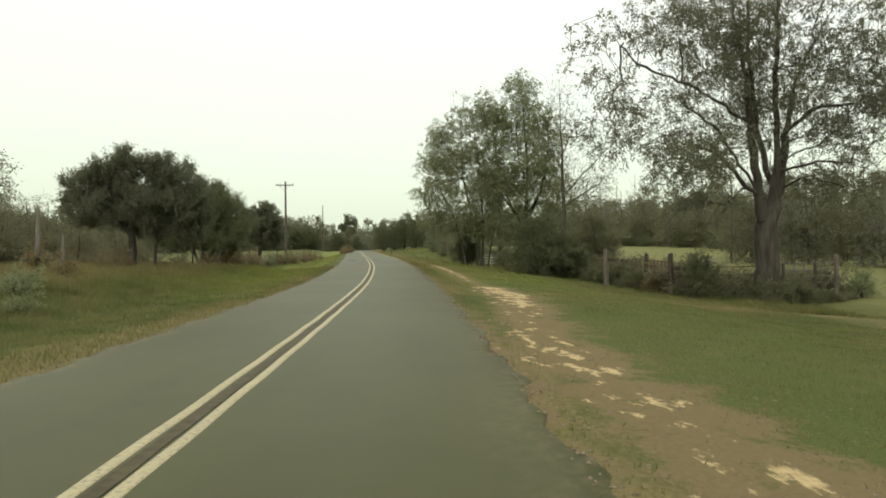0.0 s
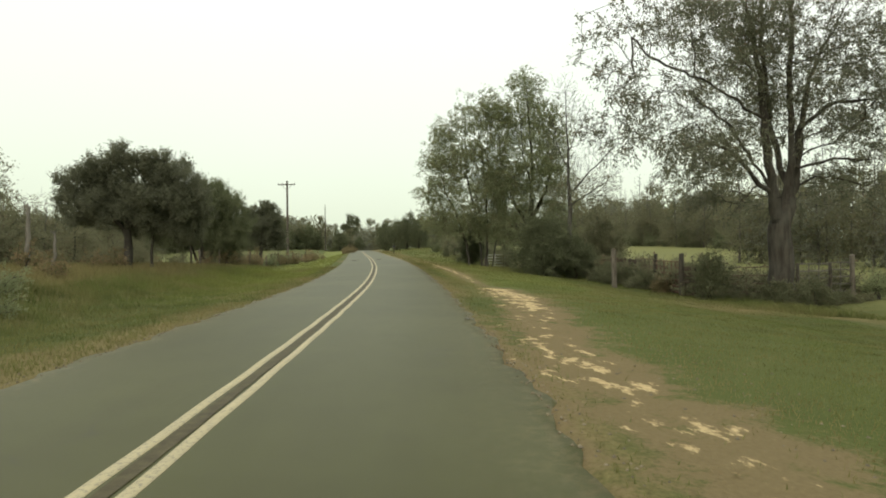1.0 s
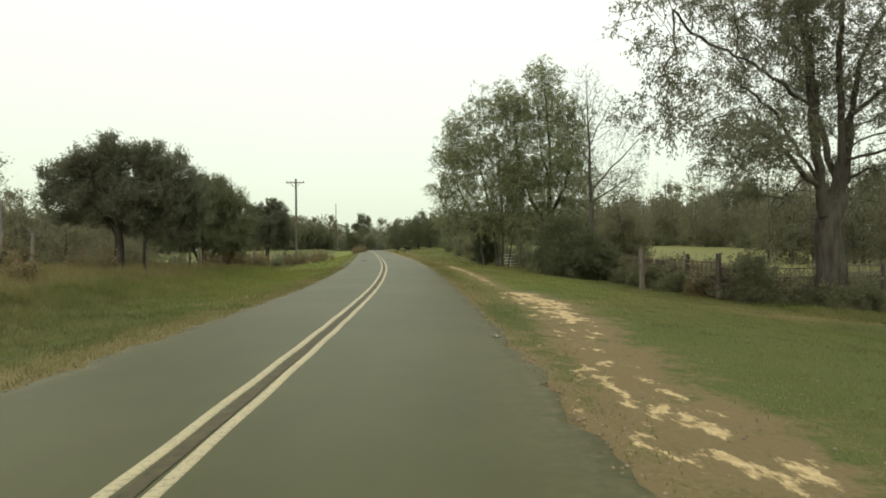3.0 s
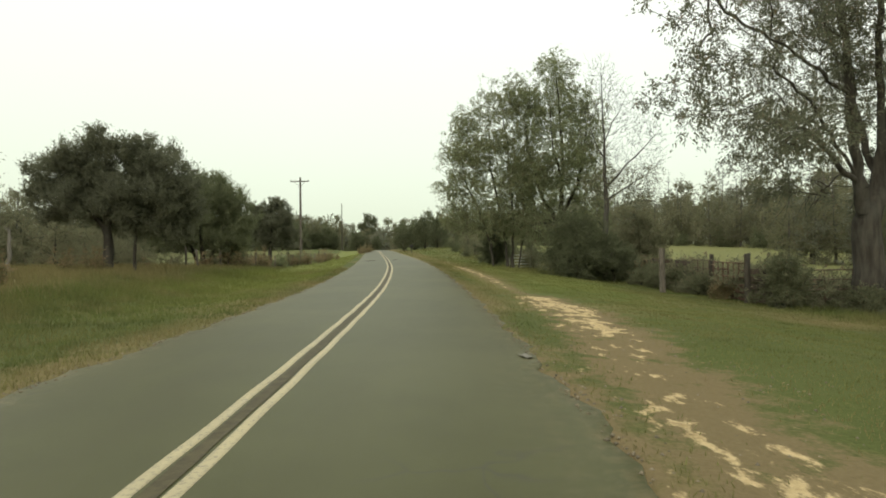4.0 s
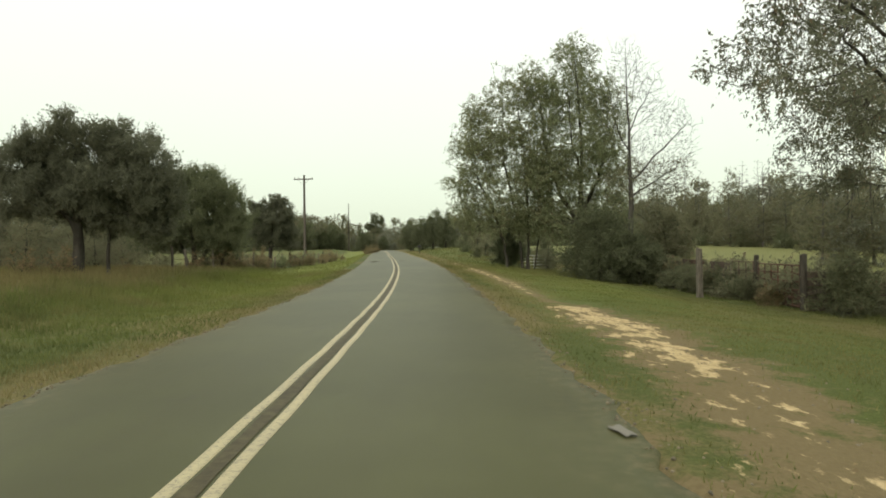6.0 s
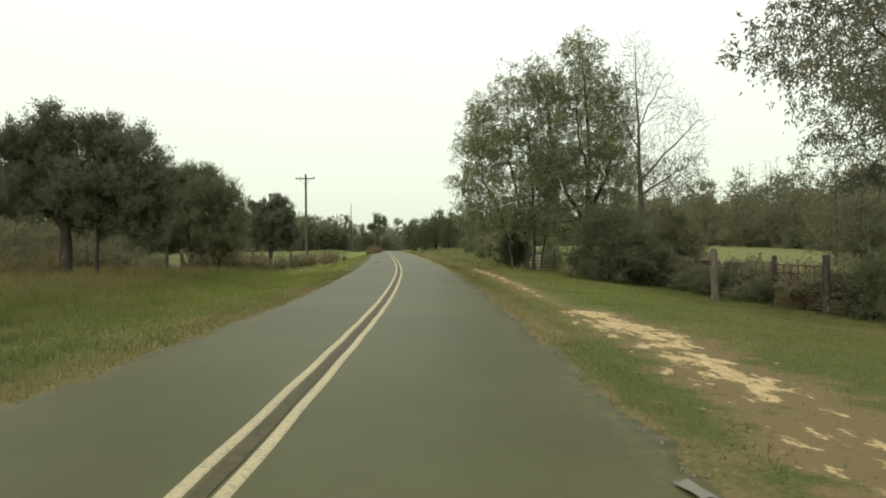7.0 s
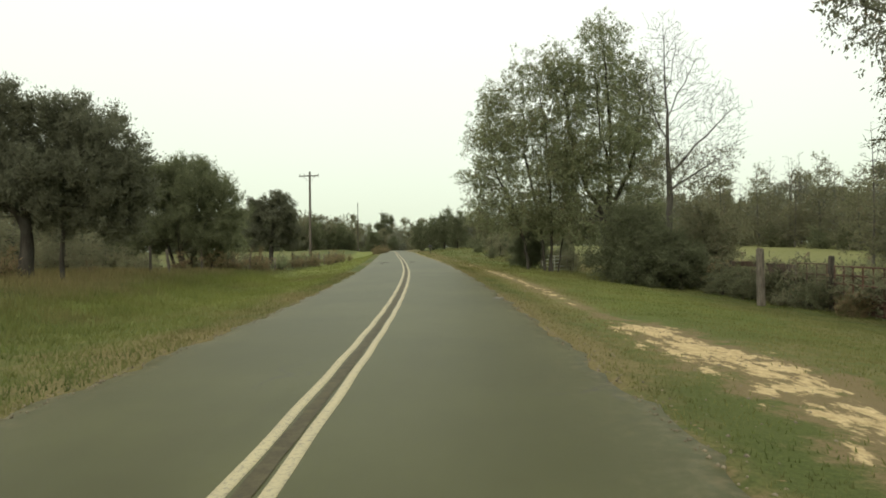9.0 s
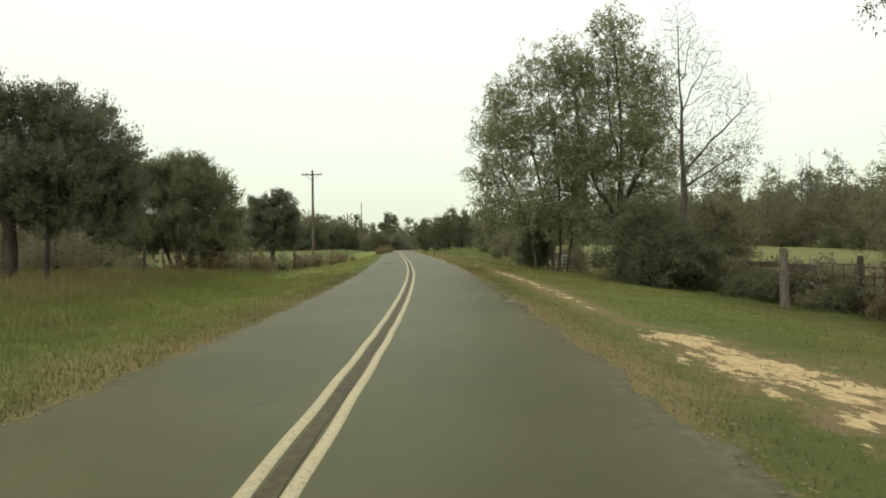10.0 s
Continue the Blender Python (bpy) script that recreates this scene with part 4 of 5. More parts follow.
def woods():
    rng = random.Random(4)
    kinds = []
    for i, (tall, leafm, bare, bald, bark) in enumerate(((12, "leaf_wood", 0.1, 0.78, "bark_pale"), (13.5, "leaf_wood", 0.3, 0.62, "bark_pale"), (10.5, "leaf_wood", 0.05, 1.2, "bark_pale"), (12.5, "leaf_hazed", 0.2, 0.7, "bark_pale"))):
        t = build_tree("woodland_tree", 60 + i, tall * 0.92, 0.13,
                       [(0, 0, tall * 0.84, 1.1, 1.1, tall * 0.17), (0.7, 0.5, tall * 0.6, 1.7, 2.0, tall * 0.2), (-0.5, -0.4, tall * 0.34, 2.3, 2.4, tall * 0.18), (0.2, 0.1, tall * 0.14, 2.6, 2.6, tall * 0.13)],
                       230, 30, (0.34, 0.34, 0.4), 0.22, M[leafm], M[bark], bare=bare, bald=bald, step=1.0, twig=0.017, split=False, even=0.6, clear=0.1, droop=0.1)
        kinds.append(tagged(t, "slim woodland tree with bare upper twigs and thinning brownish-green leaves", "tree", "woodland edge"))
    spots = []
    edge = smooth_curve([0, 0.3, 0.6, 0.8, 1], [165, 118, 90, 62, 25])
    for row in range(2):
        for i in range(40):
            a = i / 39
            spots.append((8 + 46 * a ** 0.8 + 6 * row + rng.uniform(-1.5, 1.5), float(edge(a)) + 6 * row + rng.uniform(-3, 3), rng.uniform(0.8, 1.1) * (1 + 0.04 * row)))
    for i in range(16):
        spots.append((29 + 13 * i / 15 + rng.uniform(-1, 1), 58 - 12 * i / 15 + rng.uniform(-2, 2), rng.uniform(0.7, 0.95)))
    spread_copies(kinds, spots, rng)

    far_kinds = []
    # the first kind carries the air's haze in its leaf colour
    for i, (tall, leafm, bare) in enumerate(((12, "leaf_hazed", 0.0), (14, "leaf_wood", 0.15), (10, "leaf_bushy", 0.0))):
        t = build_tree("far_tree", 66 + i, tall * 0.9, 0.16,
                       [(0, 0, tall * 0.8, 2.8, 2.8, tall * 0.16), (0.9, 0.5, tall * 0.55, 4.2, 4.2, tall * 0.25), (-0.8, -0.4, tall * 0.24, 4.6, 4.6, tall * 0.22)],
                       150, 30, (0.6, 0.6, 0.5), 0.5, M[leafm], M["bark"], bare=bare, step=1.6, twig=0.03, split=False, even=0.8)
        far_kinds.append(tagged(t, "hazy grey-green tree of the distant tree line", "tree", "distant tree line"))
    spots = []
    for i in range(90):
        a = i / 89
        spots.append((-130 + 165 * a + rng.uniform(-2, 2), 255 + rng.uniform(-28, 30), rng.uniform(0.85, 1.2) * (1.0 if a < 0.36 or a > 0.72 else 0.72)))
    for i in range(52):
        a = i / 51
        spots.append((-118 + 70 * a + rng.uniform(-3, 3), 110 + 105 * a + rng.uniform(-6, 8), rng.uniform(0.85, 1.1)))
    for i in range(44):
        a = i / 43
        spots.append((20 + 52 * a ** 0.8 + rng.uniform(-2, 2), float(edge(a)) + 16 + rng.uniform(-3, 3), rng.uniform(0.75, 0.95)))
    for i in range(44):
        a = i / 43
        spots.append((-115 + 120 * a + rng.uniform(-1.5, 1.5), 318 + rng.uniform(-8, 10), rng.uniform(1.15, 1.4)))
    spread_copies(far_kinds, spots, rng)

    scrub = []
    for i, (leafm, wide, tall) in enumerate((("leaf_thicket", 3.6, 4.2), ("leaf_dusk", 3.2, 3.4), ("leaf_bushy", 2.6, 2.2))):
        scrub.append(tagged(bush("shrub", 80 + i, wide, tall, 90, M[leafm], 36, 0.22, 0.32), "scrubby brownish-green shrub at the edge of the woods", "shrub", "scrub"))
    spots = []
    for i in range(38):
        a = i / 37
        spots.append((7 + 45 * a ** 0.8 + rng.uniform(-1.5, 1.5), float(edge(a)) - 2 + rng.uniform(-2, 2), rng.uniform(0.6, 1.15)))
    left = [(-19.6, 36.5, 0.6), (-21.4, 38.5, 0.75), (-22.6, 42.0, 0.8), (-24.0, 46.0, 0.85), (-25.5, 50.5, 0.8), (-20.4, 33.0, 0.65)]
    for i in range(36):
        a = i / 35
        left.append((-24 - 14 * a + rng.uniform(-2.5, 2.5), 14 + 46 * a + rng.uniform(-2, 2), rng.uniform(0.8, 1.4)))
    for i in range(28):
        a = i / 27
        spots.append((-120 + 145 * a + rng.uniform(-2, 2), 236 + rng.uniform(-8, 8), rng.uniform(0.8, 1.4)))
    # beside the road beyond the clump
    spots += [(float(road_x(y)) + d, y, q) for d, y, q in ((10.5, 64, 0.5), (11.5, 69, 0.6), (10, 75, 0.42), (13, 72, 0.7), (12, 81, 0.6), (15, 66, 0.75), (14.5, 78, 0.75), (10.5, 88, 0.5), (13, 93, 0.65))]
    for i in range(22):
        a = i / 21
        y = 62 + 70 * a
        spots.append((float(road_x(y)) + 13.5 + rng.uniform(-1.0, 5.0), y, rng.uniform(0.5, 0.8)))
    spread_copies(scrub, spots, rng)

    thicket = [tagged(bush("shrub", 84 + i, 3.6, 4.0, 130, M["leaf_thicket"], 44, 0.14, 0.3), "brownish tangled shrub in the field-edge thicket", "shrub", "thicket scrub") for i in range(2)]
    spread_copies(thicket, left, rng)

    saplings = []
    for i, bare in enumerate((0.55, 0.3)):
        saplings.append(tagged(build_tree("sapling", 90 + i, 6, 0.08, [(0, 0, 5, 1.4, 1.4, 2.0), (0.3, 0, 3, 1.2, 1.2, 1.3)], 150, 16, (0.25, 0.25, 0.25), 0.13, M["leaf_wood"], M["bark_pale"],
                               bare=bare, split=False), "thin half-bare sapling in the field-edge thicket", "tree", "thicket"))
    spots = [(-25 - 13 * i / 21 + rng.uniform(-2, 2), 16 + 42 * i / 21 + rng.uniform(-2, 2), rng.uniform(0.8, 1.15)) for i in range(22)]
    spread_copies(saplings, spots, rng)

    hedge = [tagged(bush("shrub", 95, 5, 7.5, 240, M["leaf_juniper"], 60, 0.22, 0.4), "dark rounded roadside tree far down the road", "tree", "far roadside trees")]
    spread_copies(hedge, [(-12.6, 125, 0.85), (-10, 120, 0.95), (-7.6, 116, 1.0), (-5.2, 113, 0.85), (-36, 200, 1.0), (-30, 205, 0.8), (-47, 215, 0.95)], rng)


woods()


def roadside_bushes():
    place(bush("juniper_bush", 51, 2.6, 3.5, 330, M["leaf_juniper"], 90, 0.1, 0.17, "dense dark juniper bush under the tree clump"), 2.25, 54.2)
    place(bush("juniper_bush", 52, 5.2, 4.7, 760, M["leaf_juniper"], 60, 0.11, 0.27, "wide dark green bush at the foot of the clump"), 7.0, 43.5, 0, 1.0, 0.2)
    place(bush("shrub", 43, 4.2, 2.4, 300, M["leaf_juniper"], 46, 0.13, 0.2, "low dark brush behind the dark bush", "shrub"), 8.8, 49.4, 0, 1.0, 0.2)
    place(bush("juniper_bush", 53, 3.2, 3.2, 300, M["leaf_juniper"], 60, 0.12, 0.18, "low dark green bush beside the bare tree"), 9.4, 43.6, 0, 0.95)
    place(bush("shrub", 50, 4.4, 6.0, 420, M["leaf_wood"], 50, 0.15, 0.3, "tall olive thicket shrub behind the corral fence", "shrub"), 12.9, 50.0)
    place(bush("shrub", 54, 1.9, 2.4, 230, M["leaf_dusk"], 60, 0.09, 0.14, "green leafy shrub growing through the corral fence", "shrub"), 12.9, 29.7)
    place(bush("shrub", 55, 2.4, 2.1, 240, M["leaf_dusk"], 60, 0.1, 0.16, "tangled olive shrub against the fence", "shrub"), 11.6, 41.5, 0, 0.7)
    place(bush("shrub", 56, 2.0, 2.2, 220, M["leaf_dusk"], 60, 0.09, 0.15, "tangled olive shrub against the fence", "shrub"), 12.2, 38.4, 0, 0.7)
    place(bush("shrub", 57, 2.4, 1.5, 240, M["leaf_dusk"], 46, 0.1, 0.16, "low dark shrub at the foot of the oak", "shrub"), 16.0, 29.2, 0, 0.85)
    place(bush("shrub", 58, 2.6, 1.6, 240, M["leaf_dusk"], 46, 0.1, 0.16, "low dark shrub at the foot of the oak", "shrub"), 17.7, 29.3, 0, 0.8)
    place(bush("shrub", 59, 1.3, 1.7, 110, M["leaf_oak"], 40, 0.09, 0.14, "sparse leafy shrub by the end post", "shrub"), 21.9, 30.9)
    place(bush("shrub", 48, 2.4, 1.4, 160, M["leaf_weed"], 55, 0.1, 0.16, "brown weedy shrub along the fence", "shrub"), 11.5, 44.4)
    place(bush("shrub", 49, 2.0, 1.3, 150, M["leaf_weed"], 55, 0.1, 0.16, "brown weedy shrub along the fence", "shrub"), 11.6, 32.6, 0, 0.6)
    rng = random.Random(7)
    src = tagged(bush("weed_clump", 44, 1.6, 1.1, 80, M["leaf_thicket"], 24, 0.12, 0.16), "tangle of olive weeds along the corral fence", "weeds", "fence weeds")
    spots = [(11.6 + rng.uniform(-0.3, 0.8), 35.6 + 0.8 * i + rng.uniform(-0.3, 0.3), rng.uniform(0.45, 0.85)) for i in range(15)]
    spots += [(12.6 + 0.95 * i, 30.3 + rng.uniform(-0.4, 0.3), rng.uniform(0.25, 0.5)) for i in range(10)]
    spots += [(12.7 + rng.uniform(-0.2, 0.8), 31.5 + 0.62 * i + rng.uniform(-0.3, 0.3), rng.uniform(1.1, 1.5)) for i in range(27)]
    spots += [(12.9 + 0.55 * i, 32.3 + rng.uniform(-0.2, 0.8), rng.uniform(1.0, 1.45)) for i in range(16)]
    spread_copies([src], spots, rng)
    src = tagged(bush("shrub", 42, 2.0, 1.7, 130, M["leaf_dusk"], 34, 0.12, 0.22), "dull olive brush crowding the corral fence", "shrub", "fence brush")
    spots = [(11.9 + rng.uniform(-0.5, 0.9), 35.2 + 0.75 * i + rng.uniform(-0.3, 0.3), rng.uniform(0.5, 0.8)) for i in range(16)]
    spots += [(10.6 + rng.uniform(-0.5, 0.7), 38.5 + 0.9 * i + rng.uniform(-0.3, 0.3), rng.uniform(0.5, 0.85)) for i in range(6)]
    spots += [(13.4 + 0.9 * i, 30.2 + rng.uniform(-0.3, 0.3), rng.uniform(0.32, 0.5)) for i in range(8)]
    spread_copies([src], spots, rng)
    src = tagged(bush("weed_clump", 46, 1.5, 1.25, 50, M["leaf_weed"], 22, 0.15, 0.17), "reddish-brown dry weed clump on the bank", "weeds", "dry weeds")
    rng = random.Random(9)
    spots = [(-15.0 - 0.1 * i + rng.uniform(-0.8, 0.8), 13.5 + 2.1 * i + rng.uniform(-0.7, 0.7), rng.uniform(0.35, 0.7)) for i in range(10)]
    spots += [(-15.6 - 0.13 * i + rng.uniform(-0.6, 0.6), 40 + 2.3 * i + rng.uniform(-0.8, 0.8), rng.uniform(0.5, 0.95)) for i in range(20)]
    tangle = [(-17.5 - 0.16 * i + rng.uniform(-1.4, 1.4), 38 + 2.1 * i + rng.uniform(-0.9, 0.9), rng.uniform(0.4, 1.0)) for i in range(24)]
    spots += [(-16.5 - 0.2 * i, 96 + 3 * i, rng.uniform(0.5, 0.8)) for i in range(7)]
    spots += [(-12.6, 19.6, 0.55)]
    spread_copies([src], spots, rng)
    src = tagged(bush("weed_clump", 45, 1.7, 1.3, 50, M["leaf_wood"], 20, 0.16, 0.2), "olive-brown tangle of weeds by the wire fence", "weeds", "field weeds")
    spread_copies([src], tangle, rng)
    src = tagged(bush("weed_clump", 47, 1.9, 1.1, 70, M["leaf_oak"], 28, 0.12, 0.14), "grey-green bramble on the grassy bank", "weeds", "brambles")
    spread_copies([src], [(-9.4, 13.0, 0.42), (-10.5, 14.4, 0.5), (-9.6, 11.6, 0.4), (-11.2, 15.6, 0.5), (-16.2, 55, 0.9), (-18.5, 70, 1.0)], rng)


roadside_bushes()


# ---------------------------------------------------------------- poles
def utility_pole(x, y, tall, arm):
    root = new("utility_pole")
    h = np.linspace(-0.3, tall, 12)
    v, f = tube(np.stack([0.004 * h, 0 * h, h], -1), 0.19 - 0.07 * h / tall, 12)
    part_mesh("pole", mesh_of("pole", v, f, M["pole"], True), root)
    if arm:
        bm = bmesh.new()
        box(bm, 0, -0.17, tall - 0.55, 2.5, 0.1, 0.13, bevel=0.01)
        crossarm = part("crossarm", bm, M["pole"], root)
        for px in (-1.15, -0.6, 1.15):
            hh = np.array([0, 0.06, 0.1, 0.16, 0.2])
            v, f = tube(np.stack([0 * hh + px, 0 * hh - 0.17, tall - 0.49 + hh], -1), np.array([0.02, 0.03, 0.07, 0.05, 0.015]), 8)
            part_mesh("insulator", mesh_of("insulator", v, f, M["ceramic"], True), crossarm, "pale ceramic insulator")
        for sx in (-1, 1):
            v, f = tube(np.array([[0.02, -0.17, tall - 1.3], [sx * 0.75, -0.22, tall - 0.6]]), np.array([0.025, 0.025]), 6)
            part_mesh("brace", mesh_of("brace", v, f, M["metal"]), root)
    root.matrix_basis = pose(x, y, ground_z(x, y))
    return tagged(root, "weathered wooden utility pole" + (" with a crossarm" if arm else " in the distance"), "utility pole", "power line")


utility_pole(-22.2, 83.1, 11.4, True)
utility_pole(-43.0, 210.7, 16.8, False)


# ---------------------------------------------------------------- fences
def post_mesh(tall, radius, square, seed, lean=0.0):
    rng = np.random.default_rng(seed)
    h = np.array([-0.3, 0, 0.3 * tall, 0.6 * tall, tall - 0.03, tall])
    r = radius * np.array([1.05, 1.05, 1.0, 0.97, 0.95, 0.8])
    v, f = tube(np.stack([lean * h + rng.normal(0, 0.008, 6), rng.normal(0, 0.008, 6), h], -1), r * (1.25 if square else 1), 4 if square else 9)
    n = 4 if square else 9
    bm = bmesh.new()
    vs = [bm.verts.new(p) for p in v]
    for q in f:
        bm.faces.new([vs[i] for i in q])
    bm.faces.new(vs[-n:])
    return bm


def fence_post(x, y, tall, radius, material, label, square=False, seed=1, lean=0.0, group="fence posts"):
    me = bpy.data.meshes.new("fence_post")
    bm = post_mesh(tall, radius, square, seed, lean)
    bmesh.ops.recalc_face_normals(bm, faces=bm.faces)
    bm.to_mesh(me)
    bm.free()
    me.materials.append(material)
    ob = new("fence_post", me)
    ob.matrix_basis = pose(x, y, ground_z(x, y), 0, 0, 30 * seed)
    return tagged(ob, label, "fence post", group)


def bar(parent, name, a, b, r, material, sides=8):
    v, f = tube(np.array([a, (np.array(a) + np.array(b)) / 2, b]), np.array([r, r, r]), sides)
    return part_mesh(name, mesh_of(name, v, f, material, True), parent)


def tube_gate(x0, y0, x1, y1, tall, rails, uprights, material, label, lift=0.15, r=0.025):
    """A gate of metal tubes between two places."""
    root = new("farm_gate")
    w = math.hypot(x1 - x0, y1 - y0)
    for i in range(rails):
        z = lift + (tall - lift) * i / (rails - 1)
        bar(root, "rail", (0, 0, z), (w, 0, z), r, material)
    for i in range(uprights):
        x = w * i / (uprights - 1)
        bar(root, "upright", (x, 0.002, lift - 0.03), (x, 0.002, tall + 0.02), r, material)
    root.matrix_basis = pose(x0, y0, min(ground_z(x0, y0), ground_z(x1, y1)), 0, 0, math.degrees(math.atan2(y1 - y0, x1 - x0)))
    return tagged(root, label, "gate")


def board_panel(x0, y0, x1, y1, tall, boards, material, label, gap=0.06, upright=False):
    """A fence panel of separate boards between two places."""
    root = new("board_fence")
    rng = random.Random(int(x0 * 10 + y0))
    w = math.hypot(x1 - x0, y1 - y0)
    for i in range(boards):
        bm = bmesh.new()
        if upright:
            s = w / boards
            box(bm, s * (i + 0.5), rng.uniform(-0.015, 0.015), 0.05 + tall / 2 + rng.uniform(-0.06, 0.02), s - gap, 0.025, tall, pose(0, 0, 0, 0, rng.uniform(-2, 2), 0), 0.004)
        else:
            s = tall / boards
            box(bm, w / 2, rng.uniform(-0.015, 0.015), s * (i + 0.5) + 0.05, w + 0.1, 0.03, s - gap, pose(0, 0, 0, 0, rng.uniform(-1.5, 1.5), 0), 0.004)
        part("board", bm, material, root)
    root.matrix_basis = pose(x0, y0, (ground_z(x0, y0) + ground_z(x1, y1)) / 2, 0, 0, math.degrees(math.atan2(y1 - y0, x1 - x0)))
    return tagged(root, label, "fence panel")


def corral():
    dark = "dark weathered wooden corral post"
    fence_post(12.0, 31.0, 2.2, 0.13, M["post_dark"], dark, seed=1)
    fence_post(13.9, 31.0, 2.15, 0.12, M["post_dark"], dark, seed=2)
    fence_post(12.0, 34.7, 2.1, 0.11, M["post_dark"], dark, seed=3)
    fence_post(11.9, 37.0, 1.75, 0.05, M["post"], "thin pale pole in the corral fence", seed=4)
    fence_post(9.95, 35.9, 2.3, 0.12, M["post"], "pale square wooden post with worn top", True, seed=5)
    fence_post(11.9, 43.4, 1.7, 0.07, M["post_dark"], dark, seed=6)
    fence_post(11.3, 47.0, 1.6, 0.07, M["post_dark"], dark, seed=7)
    fence_post(16.7, 31.2, 1.95, 0.09, M["post_dark"], dark, seed=8)
    fence_post(18.1, 31.3, 2.0, 0.08, M["post_dark"], dark, seed=9)
    fence_post(19.8, 31.3, 2.0, 0.07, M["post_dark"], dark, seed=10)
    fence_post(21.0, 31.4, 2.3, 0.12, M["post"], "grey wooden end post of the corral", seed=11)
    tube_gate(14.1, 31.0, 16.6, 31.15, 1.85, 5, 3, M["rust"], "rusty tubular farm gate, closed, between wooden posts")
    tube_gate(11.95, 34.9, 11.9, 36.9, 1.8, 5, 4, M["rust"], "rusty tubular corral panel in the fence")
    tube_gate(18.2, 31.35, 19.75, 31.35, 2.0, 6, 4, M["metal"], "pale galvanised corral panel behind the oak")
    tube_gate(19.85, 31.35, 20.9, 31.4, 2.0, 6, 3, M["metal"], "pale galvanised corral panel by the end post")
    tube_gate(12.0, 31.25, 12.0, 34.5, 1.75, 6, 7, M["rust_red"], "reddish rusty tubular gate between two dark posts", r=0.03)
    board_panel(12.1, 31.25, 12.1, 34.5, 0.75, 3, M["board_red"], "low reddish-brown weathered boards along the corral gate", 0.06)
    board_panel(12.0, 37.2, 12.0, 39.8, 1.7, 9, M["board"], "dark brown upright boards of the corral fence", 0.03, True)
    board_panel(12.0, 40.3, 11.9, 43.2, 1.75, 4, M["board_red"], "brown rail fence panel overgrown with weeds", 0.18)
    board_panel(11.9, 43.6, 11.3, 46.8, 1.6, 4, M["board"], "brown rail fence panel overgrown with weeds", 0.2)
    board_panel(12.15, 31.0, 13.8, 31.0, 1.6, 5, M["board"], "dark brown rail panel of the corral", 0.1)


corral()


def left_fence():
    rng = random.Random(12)
    spots = [(-15.2 - 0.165 * i + rng.uniform(-0.15, 0.15), 35.6 + 2.6 * i + rng.uniform(-0.5, 0.5), rng.uniform(1.0, 1.35)) for i in range(17)]
    tops = []
    for i, (x, y, tall) in enumerate(spots):
        fence_post(x, y, tall, rng.uniform(0.045, 0.075), M["post"] if i % 3 else M["post_dark"], "thin weathered wooden post of the wire fence", seed=i + 20,
                   lean=rng.uniform(-0.1, 0.1) if i != 1 else 0.2, group="wire fence posts")
        tops.append((x, y, ground_z(x, y)))
    root = new("wire_fence")
    for k in (0.35, 0.65, 0.95):
        path = []
        for (xa, ya, za), (xb, yb, zb) in zip(tops, tops[1:]):
            for t in (0, 0.5):
                path.append((xa + (xb - xa) * t, ya + (yb - ya) * t, za + (zb - za) * t + k - 0.05 * (t > 0)))
        path.append((tops[-1][0], tops[-1][1], tops[-1][2] + k))
        v, f = tube(np.array(path), np.full(len(path), 0.004), 4)
        part_mesh("wire", mesh_of("wire", v, f, M["rust"]), root)
    tagged(root, "three strands of rusty fence wire on wooden posts", "wire fence")


left_fence()


def dead_snag(x, y, tall, r, seed):
    """A dead trunk, broken off, with the stubs of two limbs."""
    rng = np.random.default_rng(seed)
    root = new("dead_tree")
    h = np.linspace(-0.2, tall, 10)
    v, f = tube(np.stack([0.03 * h + rng.normal(0, 0.02, 10), rng.normal(0, 0.02, 10), h], -1), r * (1.15 - 0.45 * np.clip(h, 0, 9) / tall) * rng.uniform(0.9, 1.1, 10), 9)
    v[-9:, 2] += rng.uniform(-0.16, 0.1, 9)
    part_mesh("trunk", mesh_of("trunk", v, f, M["bark_dead"], True), root)
    for k in (0.72, 0.93):
        a = rng.uniform(-0.6, 0.6) + (0 if k < 0.8 else math.pi)
        p = np.array([[0.03 * tall * k, 0, tall * k], [0.03 * tall * k + 0.09 * math.cos(a), 0.09 * math.sin(a), tall * k + 0.08], [0.03 * tall * k + 0.13 * math.cos(a), 0.13 * math.sin(a), tall * k + 0.17]])
        v, f = tube(p, np.array([0.45, 0.35, 0.2]) * r, 6)
        part_mesh("limb", mesh_of("limb", v, f, M["bark_dead"], True), root)
    root.matrix_basis = pose(x, y, ground_z(x, y))
    tagged(root, "pale broken-off dead trunk standing in the weeds", "dead tree", "dead trunks")


dead_snag(-15.2, 22.0, 2.4, 0.085, 1), dead_snag(-15.1, 23.3, 1.5, 0.06, 2)


